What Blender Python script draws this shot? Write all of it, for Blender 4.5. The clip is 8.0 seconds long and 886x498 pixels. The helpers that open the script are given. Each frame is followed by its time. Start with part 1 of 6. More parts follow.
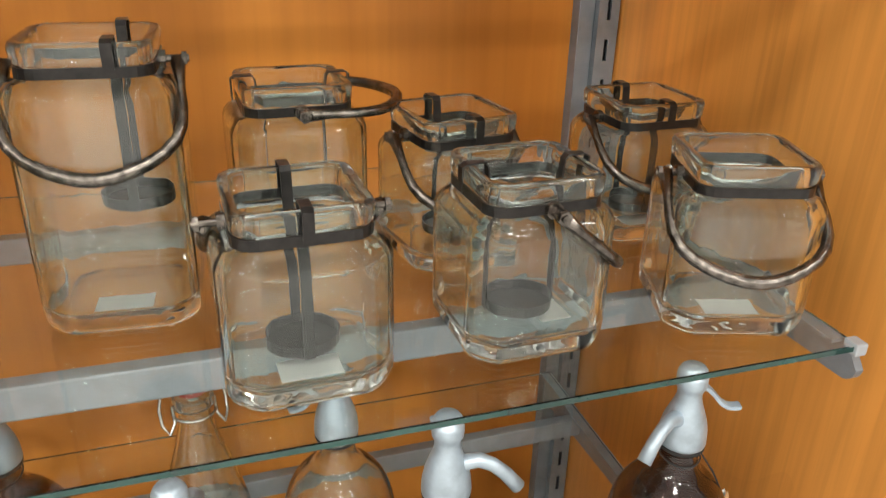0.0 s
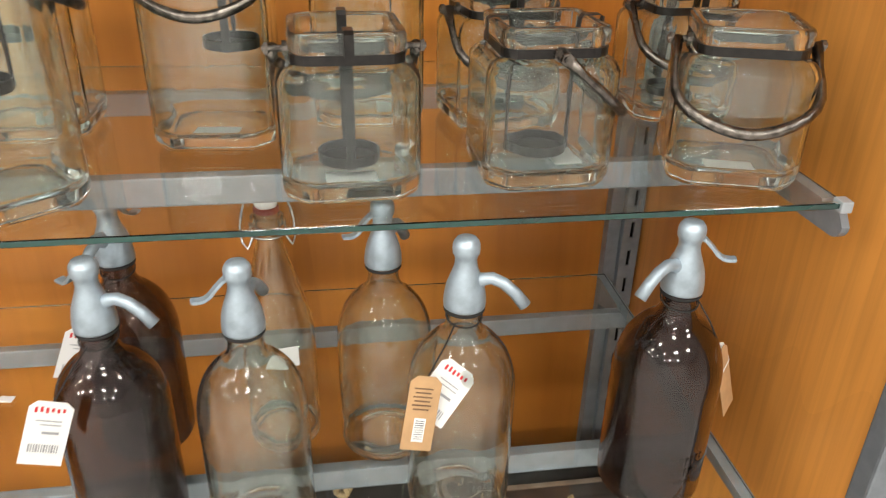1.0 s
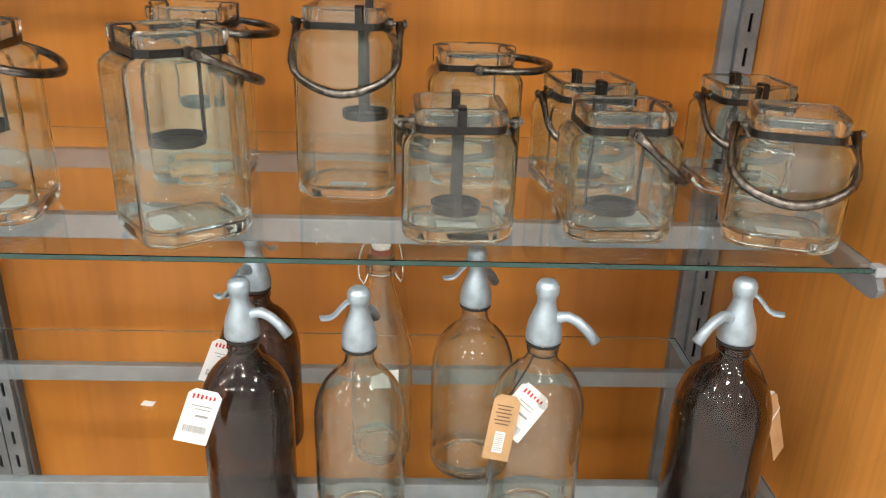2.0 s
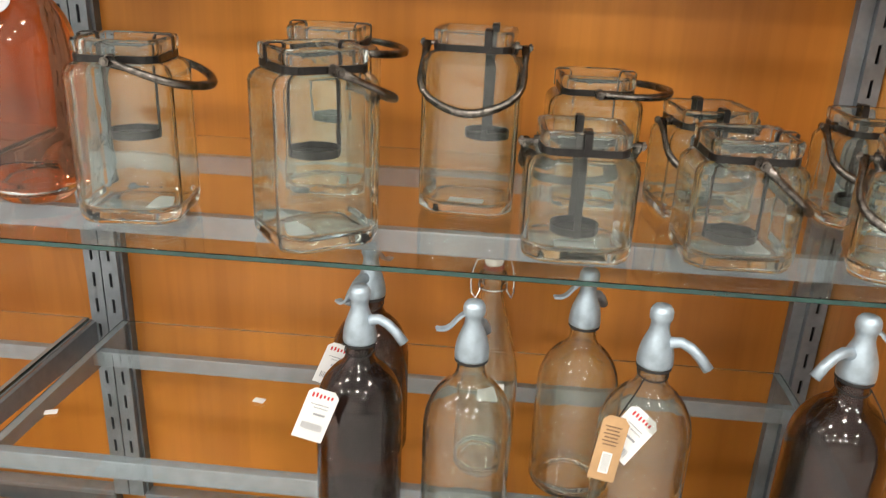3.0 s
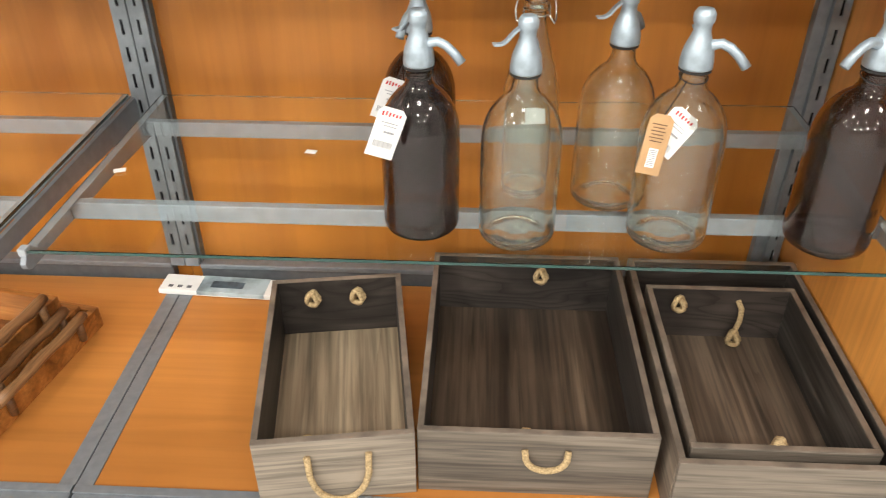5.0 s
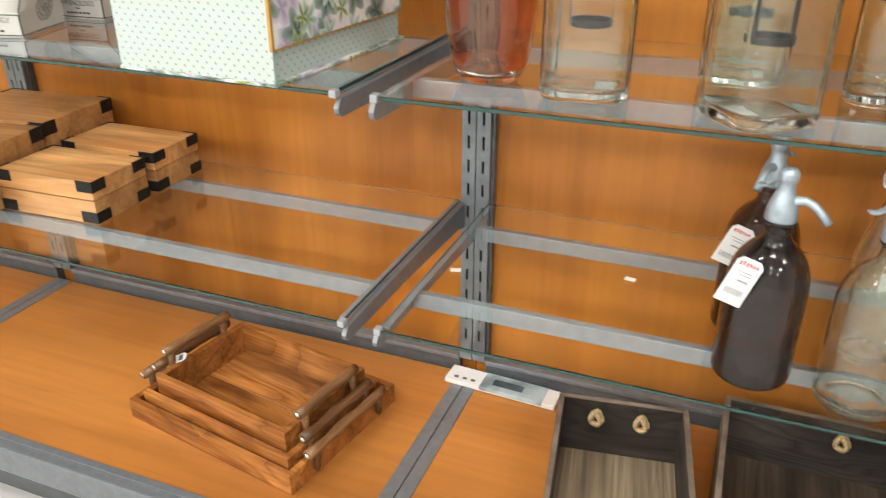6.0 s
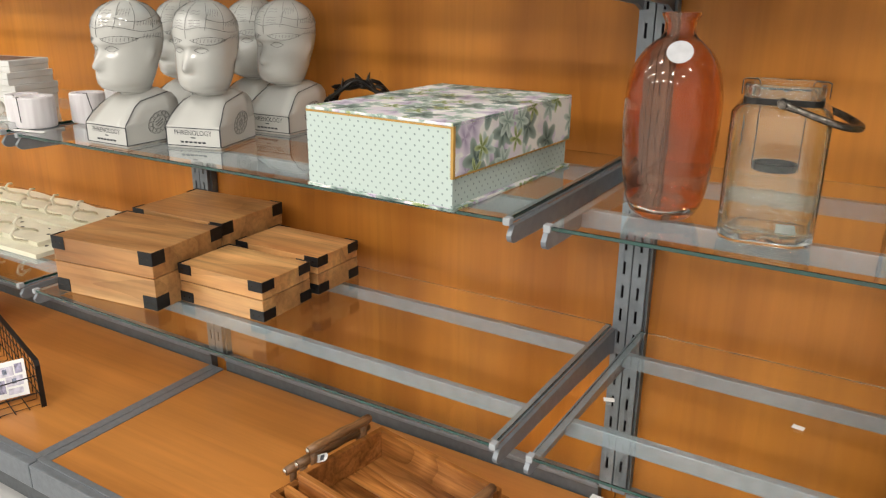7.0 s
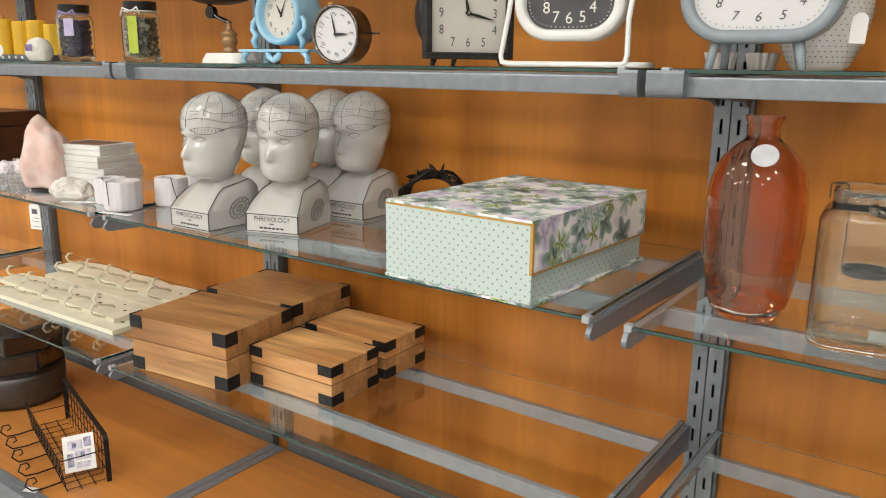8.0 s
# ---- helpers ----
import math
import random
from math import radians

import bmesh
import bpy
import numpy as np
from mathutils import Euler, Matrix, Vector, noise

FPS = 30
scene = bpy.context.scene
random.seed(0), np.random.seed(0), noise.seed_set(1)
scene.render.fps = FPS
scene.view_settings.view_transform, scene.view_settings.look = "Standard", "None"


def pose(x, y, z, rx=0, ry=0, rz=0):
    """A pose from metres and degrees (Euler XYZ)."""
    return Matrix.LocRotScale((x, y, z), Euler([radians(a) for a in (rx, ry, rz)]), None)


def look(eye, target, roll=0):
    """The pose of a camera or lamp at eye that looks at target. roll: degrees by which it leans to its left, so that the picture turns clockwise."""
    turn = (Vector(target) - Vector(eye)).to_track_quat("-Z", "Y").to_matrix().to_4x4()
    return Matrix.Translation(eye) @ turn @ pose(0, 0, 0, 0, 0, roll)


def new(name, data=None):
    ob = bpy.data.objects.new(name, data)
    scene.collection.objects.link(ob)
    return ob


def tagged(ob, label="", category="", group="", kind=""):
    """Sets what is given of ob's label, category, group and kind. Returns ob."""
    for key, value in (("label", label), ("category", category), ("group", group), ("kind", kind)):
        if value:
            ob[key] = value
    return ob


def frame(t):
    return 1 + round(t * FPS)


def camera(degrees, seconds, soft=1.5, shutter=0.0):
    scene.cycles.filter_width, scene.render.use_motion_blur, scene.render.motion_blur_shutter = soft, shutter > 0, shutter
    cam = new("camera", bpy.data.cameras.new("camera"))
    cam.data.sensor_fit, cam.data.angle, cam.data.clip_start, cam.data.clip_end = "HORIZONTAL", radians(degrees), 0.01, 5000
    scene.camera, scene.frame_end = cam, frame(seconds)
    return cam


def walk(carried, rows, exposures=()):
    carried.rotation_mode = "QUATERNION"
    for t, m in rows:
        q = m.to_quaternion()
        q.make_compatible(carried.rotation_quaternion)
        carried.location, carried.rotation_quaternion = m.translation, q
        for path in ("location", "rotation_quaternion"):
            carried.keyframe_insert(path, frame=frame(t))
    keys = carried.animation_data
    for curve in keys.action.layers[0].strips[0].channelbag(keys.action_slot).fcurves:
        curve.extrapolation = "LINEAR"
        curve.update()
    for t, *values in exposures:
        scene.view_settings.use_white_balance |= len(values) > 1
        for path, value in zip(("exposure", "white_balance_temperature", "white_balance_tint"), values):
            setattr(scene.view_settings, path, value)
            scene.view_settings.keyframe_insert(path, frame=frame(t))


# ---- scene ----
cam = camera(59.6, 8.0, 1.0, 0.2)
PATH = [
    (0, (-0.502, -0.914, 1.277), (0.074, 0.806, 0.435), 1.5),
    (0.5, (-0.486, -0.96, 1.253), (0.001, 0.74, 0.319), 1.9),
    (1, (-0.462, -1.069, 1.23), (-0.186, 0.679, 0.298), 1.3),
    (1.5, (-0.47, -1.157, 1.237), (-0.319, 0.636, 0.363), 1.5),
    (1.7, (-0.477, -1.182, 1.247), (-0.361, 0.636, 0.423), 1.5),
    (2.8, (-0.513, -1.233, 1.262), (-0.606, 0.65, 0.593), 2.9),
    (3, (-0.523, -1.233, 1.26), (-0.668, 0.629, 0.545), 2.5),
    (3.5, (-0.536, -1.239, 1.227), (-0.721, 0.552, 0.356), 1.3),
    (4, (-0.563, -1.273, 1.202), (-0.608, 0.451, 0.189), -0.1),
    (4.2, (-0.575, -1.306, 1.192), (-0.556, 0.396, 0.142), -0.2),
    (5.3, (-0.627, -1.382, 1.185), (-0.853, 0.257, 0.062), -0.6),
    (5.5, (-0.659, -1.407, 1.191), (-1.027, 0.255, 0.141), -1.0),
    (6, (-0.739, -1.424, 1.237), (-1.399, 0.243, 0.35), -0.0),
    (6.5, (-0.77, -1.435, 1.256), (-1.618, 0.211, 0.5), 0.4),
    (7, (-0.795, -1.452, 1.272), (-1.777, 0.167, 0.627), 0.5),
    (7.5, (-0.811, -1.465, 1.29), (-1.874, 0.144, 0.761), 0.7),
    (8, (-0.828, -1.469, 1.303), (-1.952, 0.118, 0.838), 0.6),
]
EXPOSURES = [(0, -0.06), (1, -0.17), (1.5, -0.10), (3, -0.18), (3.5, -0.08), (4, 0.0), (5.5, 0.05), (6.2, -0.17), (7, -0.40), (7.5, -0.47), (8, -0.52)]
walk(cam, [(t, look(eye, target, roll)) for t, eye, target, roll in PATH], EXPOSURES)

# ---- room light ----
world = bpy.data.worlds.new("world")
scene.world = world
world.use_nodes = True
world.node_tree.nodes["Background"].inputs[0].default_value = (0.95, 0.97, 1.0, 1)
world.node_tree.nodes["Background"].inputs[1].default_value = 0.02
scene.cycles.max_bounces, scene.cycles.transmission_bounces, scene.cycles.glossy_bounces, scene.cycles.transparent_max_bounces = 32, 32, 12, 32
LAMP_W = {-1.75: 17.0, -3.4: 38.0, -5.6: 60.0}
for lx in (-6.0, -4.2, -2.4, -0.6, 1.2):
    for ly in LAMP_W:
        ld = bpy.data.lights.new("ceiling_troffer", "AREA")
        ld.shape, ld.size, ld.size_y, ld.energy, ld.color = "RECTANGLE", 0.44, 0.34, LAMP_W[ly], (1.0, 0.968, 0.905)
        lo = new("ceiling_troffer", ld)
        lo.matrix_world = pose(lx, ly, 3.17)
        tagged(lo, "white fluorescent troffer lamp in the ceiling", "lamp", "ceiling troffers")


def nodes_of(name):
    m = bpy.data.materials.new(name)
    m.use_nodes = True
    nt = m.node_tree
    return m, nt, nt.nodes["Principled BSDF"]


def noise_mix(nt, scale, c1, c2, stretch=(1, 1, 1), detail=6, lo=0.35, hi=0.65, distort=0.0, coords="Object"):
    tc = nt.nodes.new("ShaderNodeTexCoord")
    mp = nt.nodes.new("ShaderNodeMapping")
    mp.inputs["Scale"].default_value = stretch
    nt.links.new(tc.outputs[coords], mp.inputs["Vector"])
    nz = nt.nodes.new("ShaderNodeTexNoise")
    nz.inputs["Scale"].default_value, nz.inputs["Detail"].default_value = scale, detail
    nz.inputs["Distortion"].default_value = distort
    nt.links.new(mp.outputs[0], nz.inputs["Vector"])
    rp = nt.nodes.new("ShaderNodeValToRGB")
    rp.color_ramp.elements[0].position, rp.color_ramp.elements[1].position = lo, hi
    rp.color_ramp.elements[0].color, rp.color_ramp.elements[1].color = (*c1, 1), (*c2, 1)
    nt.links.new(nz.outputs["Fac"], rp.inputs[0])
    return nz.outputs["Fac"], rp.outputs[0], mp


def mix_color(nt, a, b, fac, blend="MULTIPLY"):
    mx = nt.nodes.new("ShaderNodeMix")
    mx.data_type, mx.blend_type = "RGBA", blend
    if isinstance(fac, float):
        mx.inputs[0].default_value = fac
    else:
        nt.links.new(fac, mx.inputs[0])
    for sock, v in ((mx.inputs[6], a), (mx.inputs[7], b)):
        if isinstance(v, tuple):
            sock.default_value = (*v, 1)
        else:
            nt.links.new(v, sock)
    return mx.outputs[2]


def bump(nt, p, height, strength=0.2, dist=0.002):
    bp = nt.nodes.new("ShaderNodeBump")
    bp.inputs["Strength"].default_value, bp.inputs["Distance"].default_value = strength, dist
    nt.links.new(height, bp.inputs["Height"])
    nt.links.new(bp.outputs[0], p.inputs["Normal"])


def wood(name, dark, light, along="Z", scale=1.0, rough=0.35, grain=0.5, piece=False, coat=0.0, across=14.0, along_s=0.9, wave=0.6, figure=0.0, rings=9.0):
    """Long-grained wood: broad bands, fine streaks along one axis, and contour rings where it is figured."""
    m, nt, p = nodes_of(name)
    s = [across] * 3
    f = [90.0, 90.0, 90.0]
    i = "XYZ".index(along)
    s[i], f[i] = along_s, 2.0 + along_s
    _, broad, mp1 = noise_mix(nt, 0.55 * scale, dark, light, s, 4, 0.28, 0.72, wave)
    g, fine, mp2 = noise_mix(nt, 1.2 * scale, (1 - grain,) * 3, (1, 1, 1), f, 5, 0.3, 0.6, 0.3)
    _, mott, _ = noise_mix(nt, 2.2, (0.82, 0.80, 0.76), (1.08, 1.06, 1.02), (1, 1, 1), 3, 0.3, 0.7)
    col = mix_color(nt, mix_color(nt, broad, fine, 1.0), mott, 1.0)
    maps = [mp1, mp2]
    if figure:
        fg, _, mp3 = noise_mix(nt, 0.8 * scale, (0, 0, 0), (1, 1, 1), [c * 0.6 for c in s], 2, 0.3, 0.7, 0.4)
        maps.append(mp3)
        mu = nt.nodes.new("ShaderNodeMath")
        mu.operation, mu.inputs[1].default_value = "MULTIPLY", rings
        nt.links.new(fg, mu.inputs[0])
        fr = nt.nodes.new("ShaderNodeMath")
        fr.operation = "FRACT"
        nt.links.new(mu.outputs[0], fr.inputs[0])
        rr = nt.nodes.new("ShaderNodeValToRGB")
        e0, e1 = rr.color_ramp.elements
        e0.position, e0.color = 0.0, (1 - figure, 1 - figure * 1.08, 1 - figure * 1.15, 1)
        e1.position, e1.color = 0.45, (1.06, 1.06, 1.06, 1)
        e2 = rr.color_ramp.elements.new(0.9)
        e2.color = (0.97 - figure * 0.3, 0.97 - figure * 0.32, 0.97 - figure * 0.34, 1)
        nt.links.new(fr.outputs[0], rr.inputs[0])
        col = mix_color(nt, col, rr.outputs[0], 1.0)
    if piece:
        tone = nt.nodes.new("ShaderNodeValToRGB")
        tone.color_ramp.elements[0].color, tone.color_ramp.elements[1].color = (0.70, 0.68, 0.66, 1), (1.18, 1.18, 1.16, 1)
        oi = nt.nodes.new("ShaderNodeObjectInfo")
        ad = nt.nodes.new("ShaderNodeVectorMath")
        ad.operation = "SCALE"
        ad.inputs[0].default_value = (13.0, 7.0, 5.0)
        nt.links.new(oi.outputs["Random"], ad.inputs["Scale"])
        for mp in maps:
            nt.links.new(ad.outputs[0], mp.inputs["Location"])
        nt.links.new(oi.outputs["Random"], tone.inputs[0])
        col = mix_color(nt, col, tone.outputs[0], 1.0)
    nt.links.new(col, p.inputs["Base Color"])
    p.inputs["Roughness"].default_value = rough
    p.inputs["Coat Weight"].default_value = coat
    bump(nt, p, g, 0.12, 0.001)
    return m


def plain(name, color, rough=0.5, metal=0.0, vary=0.12, scale=30.0, bumps=0.05, coat=0.0):
    m, nt, p = nodes_of(name)
    lo = tuple(c * (1 - vary) for c in color)
    hi = tuple(min(1, c * (1 + vary)) for c in color)
    f, col, _ = noise_mix(nt, scale, lo, hi)
    nt.links.new(col, p.inputs["Base Color"])
    p.inputs["Roughness"].default_value, p.inputs["Metallic"].default_value = rough, metal
    p.inputs["Coat Weight"].default_value = coat
    if bumps:
        bump(nt, p, f, bumps, 0.001)
    return m


def glass(name, color, rough=0.0, ior=1.48, wavy=0.0, haze=0.0, ripple=45.0, drawn=0.5):
    m, nt, p = nodes_of(name)
    p.inputs["Base Color"].default_value = (*color, 1)
    # a trace of diffuse white paints the room's reflected haze into the glass
    p.inputs["Transmission Weight"].default_value = 1.0 - haze
    p.inputs["Roughness"].default_value, p.inputs["IOR"].default_value = rough, ior
    if wavy:
        f, _, _ = noise_mix(nt, ripple, (0, 0, 0), (1, 1, 1), (1, 1, drawn), 2)
        bump(nt, p, f, wavy, 0.002)
    return m


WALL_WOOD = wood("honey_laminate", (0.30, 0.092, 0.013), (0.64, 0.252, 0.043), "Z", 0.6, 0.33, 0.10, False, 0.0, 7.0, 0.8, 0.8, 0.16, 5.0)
# end panel has its own figure; brighter light is put into its colour
PANEL_WOOD_LIT = wood("honey_laminate_lit_end", (0.58, 0.215, 0.040), (0.88, 0.40, 0.093), "Z", 0.8, 0.30, 0.16, False, 0.0, 5.0, 0.9, 0.6, 0.10, 9.0)
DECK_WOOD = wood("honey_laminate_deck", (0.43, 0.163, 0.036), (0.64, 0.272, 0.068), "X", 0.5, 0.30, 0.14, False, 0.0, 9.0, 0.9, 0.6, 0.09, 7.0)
for board, level in ((WALL_WOOD, 0.25), (PANEL_WOOD_LIT, 0.4), (DECK_WOOD, 0.35)):
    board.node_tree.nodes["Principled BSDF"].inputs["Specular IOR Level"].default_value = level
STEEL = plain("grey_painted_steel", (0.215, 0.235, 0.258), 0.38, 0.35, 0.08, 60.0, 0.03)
# darker grey for upright flanges, rail webs and kick plates
STEEL_DARK = plain("darker_grey_steel", (0.12, 0.13, 0.14), 0.42, 0.3, 0.1, 60.0, 0.03)
SLOT = plain("slot_black", (0.008, 0.008, 0.009), 0.8, 0, 0.1, 20, 0)
CAP = plain("clear_plastic_clip", (0.36, 0.38, 0.40), 0.25, 0, 0.05, 40, 0)
PANE = glass("shelf_glass", (0.93, 0.975, 0.955), 0.0, 1.45)
EDGE = plain("green_glass_edge", (0.008, 0.050, 0.040), 0.08, 0, 0.3, 25, 0, 0.6)
CLEAR = glass("clear_jar_glass", (0.925, 0.990, 0.962), 0.0, 1.53, 0.30, 0.0015, 34.0, 0.6)
BOTTLE = glass("clear_bottle_glass", (0.92, 0.955, 0.915), 0.0, 1.52, 0.45, 0.006, 30.0, 0.35)
SMOKE = glass("smoky_brown_glass", (0.345, 0.285, 0.283), 0.0, 1.54, 0.25, 0.0, 30.0, 0.35)
PINK = glass("pink_glass", (0.89, 0.575, 0.425), 0.0, 1.52, 0.40, 0.0, 24.0, 0.3)
GUN = plain("dark_gunmetal", (0.020, 0.0175, 0.016), 0.30, 0.4, 0.35, 120, 0.25)
BAIL = plain("antique_nickel", (0.165, 0.146, 0.130), 0.27, 1.0, 0.5, 140, 0.5)
ZINC = plain("brushed_zinc", (0.38, 0.45, 0.51), 0.40, 0.55, 0.14, 70, 0.2)
PAPER = plain("white_paper", (0.80, 0.79, 0.77), 0.6, 0, 0.04, 20, 0.03)
KRAFT = plain("kraft_card", (0.50, 0.30, 0.145), 0.75, 0, 0.12, 40, 0.05)
INK = plain("grey_ink", (0.10, 0.10, 0.11), 0.7, 0, 0.1, 30, 0)
PALE_INK = plain("pale_grey_ink", (0.33, 0.33, 0.34), 0.7, 0, 0.2, 60, 0)
RED = plain("red_ink", (0.55, 0.03, 0.035), 0.6, 0, 0.1, 30, 0)
CORD = plain("black_cord", (0.015, 0.014, 0.014), 0.8, 0, 0.2, 60, 0)


# ---- building helpers ----
def thing(name, m, label, category, group="", kind=""):
    ob = new(name)
    ob.matrix_basis = m
    return tagged(ob, label, category, group, kind)


def part(name, bm, material, parent=None, label="", smooth=False):
    me = bpy.data.meshes.new(name)
    bmesh.ops.recalc_face_normals(bm, faces=bm.faces)
    bm.to_mesh(me)
    bm.free()
    for mt in (material if isinstance(material, (list, tuple)) else [material]):
        me.materials.append(mt)
    if smooth:
        me.shade_smooth()
    ob = new(name, me)
    if parent is not None:
        ob.parent = parent
    if label:
        ob["label"] = label
    return ob


def bx(bm, x0, x1, y0, y1, z0, z1, bev=0.0, seg=2, slot=0, m=None):
    """A box between the given limits with rounded edges, added to bm."""
    r = bmesh.ops.create_cube(bm, size=1.0, matrix=Matrix.Translation(((x0 + x1) / 2, (y0 + y1) / 2, (z0 + z1) / 2)) @ Matrix.Diagonal((x1 - x0, y1 - y0, z1 - z0, 1)))
    vs = r["verts"]
    if m is not None:
        bmesh.ops.transform(bm, matrix=m, verts=vs)
    fs = {f for v in vs for f in v.link_faces}
    for f in fs:
        f.material_index = slot
    if bev:
        es = {e for v in vs for e in v.link_edges}
        bmesh.ops.bevel(bm, geom=list(es), offset=bev, segments=seg, affect="EDGES", profile=0.6)
    return bm


def box(*a, **k):
    return bx(bmesh.new(), *a, **k)


def loft(bm, rings, cap0=True, cap1=True, slot=0, closed=False):
    """Skins rings of equally many points."""
    vr = [[bm.verts.new(p) for p in r] for r in rings]
    n = len(vr[0])
    pairs = list(zip(vr, vr[1:])) + ([(vr[-1], vr[0])] if closed else [])
    for a, b in pairs:
        for i in range(n):
            bm.faces.new((a[i], a[(i + 1) % n], b[(i + 1) % n], b[i])).material_index = slot
    if not closed:
        if cap0:
            bm.faces.new(vr[0][::-1]).material_index = slot
        if cap1:
            bm.faces.new(vr[-1]).material_index = slot
    return bm


def circle(r, z, n=40, cx=0.0, cy=0.0):
    return [(cx + r * math.cos(2 * math.pi * i / n), cy + r * math.sin(2 * math.pi * i / n), z) for i in range(n)]


def lathe(profile, n=40, bm=None, cap0=True, cap1=True, slot=0):
    return loft(bm or bmesh.new(), [circle(max(r, 1e-4), z, n) for r, z in profile], cap0, cap1, slot)


def octagon(w, c, z, d=None, soft=0.006):
    """A square of width w with corners cut by c, the eight corners slightly rounded."""
    h, k = w / 2, (d or w) / 2
    raw = [(h, -k + c), (h, k - c), (h - c, k), (-h + c, k), (-h, k - c), (-h, -k + c), (-h + c, -k), (h - c, -k)]
    out = []
    for i, p in enumerate(raw):
        a, b = Vector(raw[i - 1]), Vector(raw[(i + 1) % 8])
        v = Vector(p)
        s = min(soft, (a - v).length * 0.45, (b - v).length * 0.45)
        u1, u2 = v + (a - v).normalized() * s, v + (b - v).normalized() * s
        for q in (u1, (u1 + u2) * 0.25 + v * 0.5, u2):
            out.append((q.x, q.y, z))
    return out


def tube(bm, pts, r, n=8, closed=False, slot=0, flat=1.0):
    """A round bar of radius r (a number or one per point) along points."""
    pts = [Vector(p) for p in pts]
    rings, up = [], None
    for i, p in enumerate(pts):
        a = pts[i - 1] if i or closed else p
        b = pts[(i + 1) % len(pts)] if i + 1 < len(pts) or closed else p
        d = (b - a).normalized()
        if up is None:
            up = d.orthogonal().normalized()
        up = (up - d * up.dot(d)).normalized()
        sd = d.cross(up)
        ri = r[i] if isinstance(r, (list, tuple)) else r
        rings.append([p + (up * math.cos(2 * math.pi * j / n) + sd * math.sin(2 * math.pi * j / n) * flat) * ri for j in range(n)])
    return loft(bm, rings, slot=slot, closed=closed)


def bar_strip(bm, pts, width, thick, across, slot=0):
    """A flat metal strip along points, its width lying along the vector across."""
    pts = [Vector(p) for p in pts]
    ac = Vector(across).normalized()
    rings = []
    for i, p in enumerate(pts):
        d = (pts[min(i + 1, len(pts) - 1)] - pts[max(i - 1, 0)]).normalized()
        nn = d.cross(ac).normalized() * thick / 2
        w = ac * width / 2
        rings.append([p - w - nn, p + w - nn, p + w + nn, p - w + nn])
    return loft(bm, rings, slot=slot)


# ---- the bay: heights and lines ----
PITCH = 1.22
Z_DECK, Z_LOW, Z_MID, Z_TOP = 0.19, 0.62, 0.968, 1.30
Y_LOW, Y_MID, Y_TOP = -0.552, -0.532, -0.462
X_END = 0.022


def structure(name, bm, material, label, smooth=False):
    return tagged(part(name, bm, material, None, label, smooth), label, name.split("_")[0], kind="structure")


# room shell
FLOOR_M = plain("pale_vinyl_floor", (0.55, 0.54, 0.525), 0.35, 0, 0.10, 4.0, 0.02)
SHELL_M = plain("painted_plaster", (0.55, 0.54, 0.53), 0.8, 0, 0.05, 3.0, 0.02)
BRIGHT_M = plain("white_reflector", (0.78, 0.77, 0.75), 0.7, 0, 0.05, 3.0, 0.02)
CEIL_M = plain("ceiling_tile", (0.80, 0.80, 0.79), 0.9, 0, 0.06, 50.0, 0.1)
structure("floor", box(-7, 4, -8, 0.1, -0.05, 0.0), FLOOR_M, "pale vinyl shop floor")
structure("ceiling", box(-7, 4, -8, 0.1, 3.2, 3.25), CEIL_M, "white tiled shop ceiling")
structure("wall_north", box(-7, 4, 0.1, 0.2, 0.0, 3.2), SHELL_M, "painted shop wall behind the shelving")
# far wall is unseen, set white to throw brightness into jars and bottles
structure("wall_south", box(-7, 4, -8.1, -8.0, 0, 3.2), BRIGHT_M, "unseen white far wall added as a reflector")
structure("wall_west", box(-7.1, -7, -8, 0.1, 0, 3.2), SHELL_M, "pale painted shop wall")
structure("wall_east", box(4, 4.1, -8, 0.1, 0, 3.2), SHELL_M, "pale painted shop wall")

# back panels, one for each bay
for i in range(4):
    x1, x0 = -i * PITCH + (X_END if i == 0 else -0.001), -(i + 1) * PITCH + 0.001
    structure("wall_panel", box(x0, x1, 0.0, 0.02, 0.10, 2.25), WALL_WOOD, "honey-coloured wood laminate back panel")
END = thing("end_panel", pose(0, 0, 0), "honey wood laminate end panel with grey metal edge", "panel", kind="structure")
part("panel_board", box(X_END, X_END + 0.022, -0.575, 0.1, 0.0, 2.25), PANEL_WOOD_LIT, END)
part("edge_trim", box(X_END - 0.002, X_END + 0.026, -0.60, -0.575, 0.0, 2.25, 0.003), STEEL, END, "grey metal edge trim")

# slotted uprights
def slotted_column(parent, x, z0, z1):
    """One steel channel with a row of real slots."""
    bm = bmesh.new()
    w, sw, sh, pit, yf, yb = 0.0285, 0.0052, 0.027, 0.0505, -0.030, -0.0005
    bx(bm, x - w / 2, x - sw / 2, yf, yf + 0.003, z0, z1)
    bx(bm, x + sw / 2, x + w / 2, yf, yf + 0.003, z0, z1)
    n = int((z1 - z0) / pit)
    for k in range(n + 1):
        b0 = z0 + k * pit + sh
        bx(bm, x - sw / 2, x + sw / 2, yf, yf + 0.003, b0 - (0.0 if k else sh), min(b0 + pit - sh, z1))
    bx(bm, x - w / 2, x - w / 2 + 0.002, yf + 0.003, yb, z0, z1)
    bx(bm, x + w / 2 - 0.002, x + w / 2, yf + 0.003, yb, z0, z1)
    part("slotted_channel", bm, STEEL, parent)
    part("channel_back", box(x - w / 2 + 0.002, x + w / 2 - 0.002, -0.006, -0.001, z0, z1), SLOT, parent)


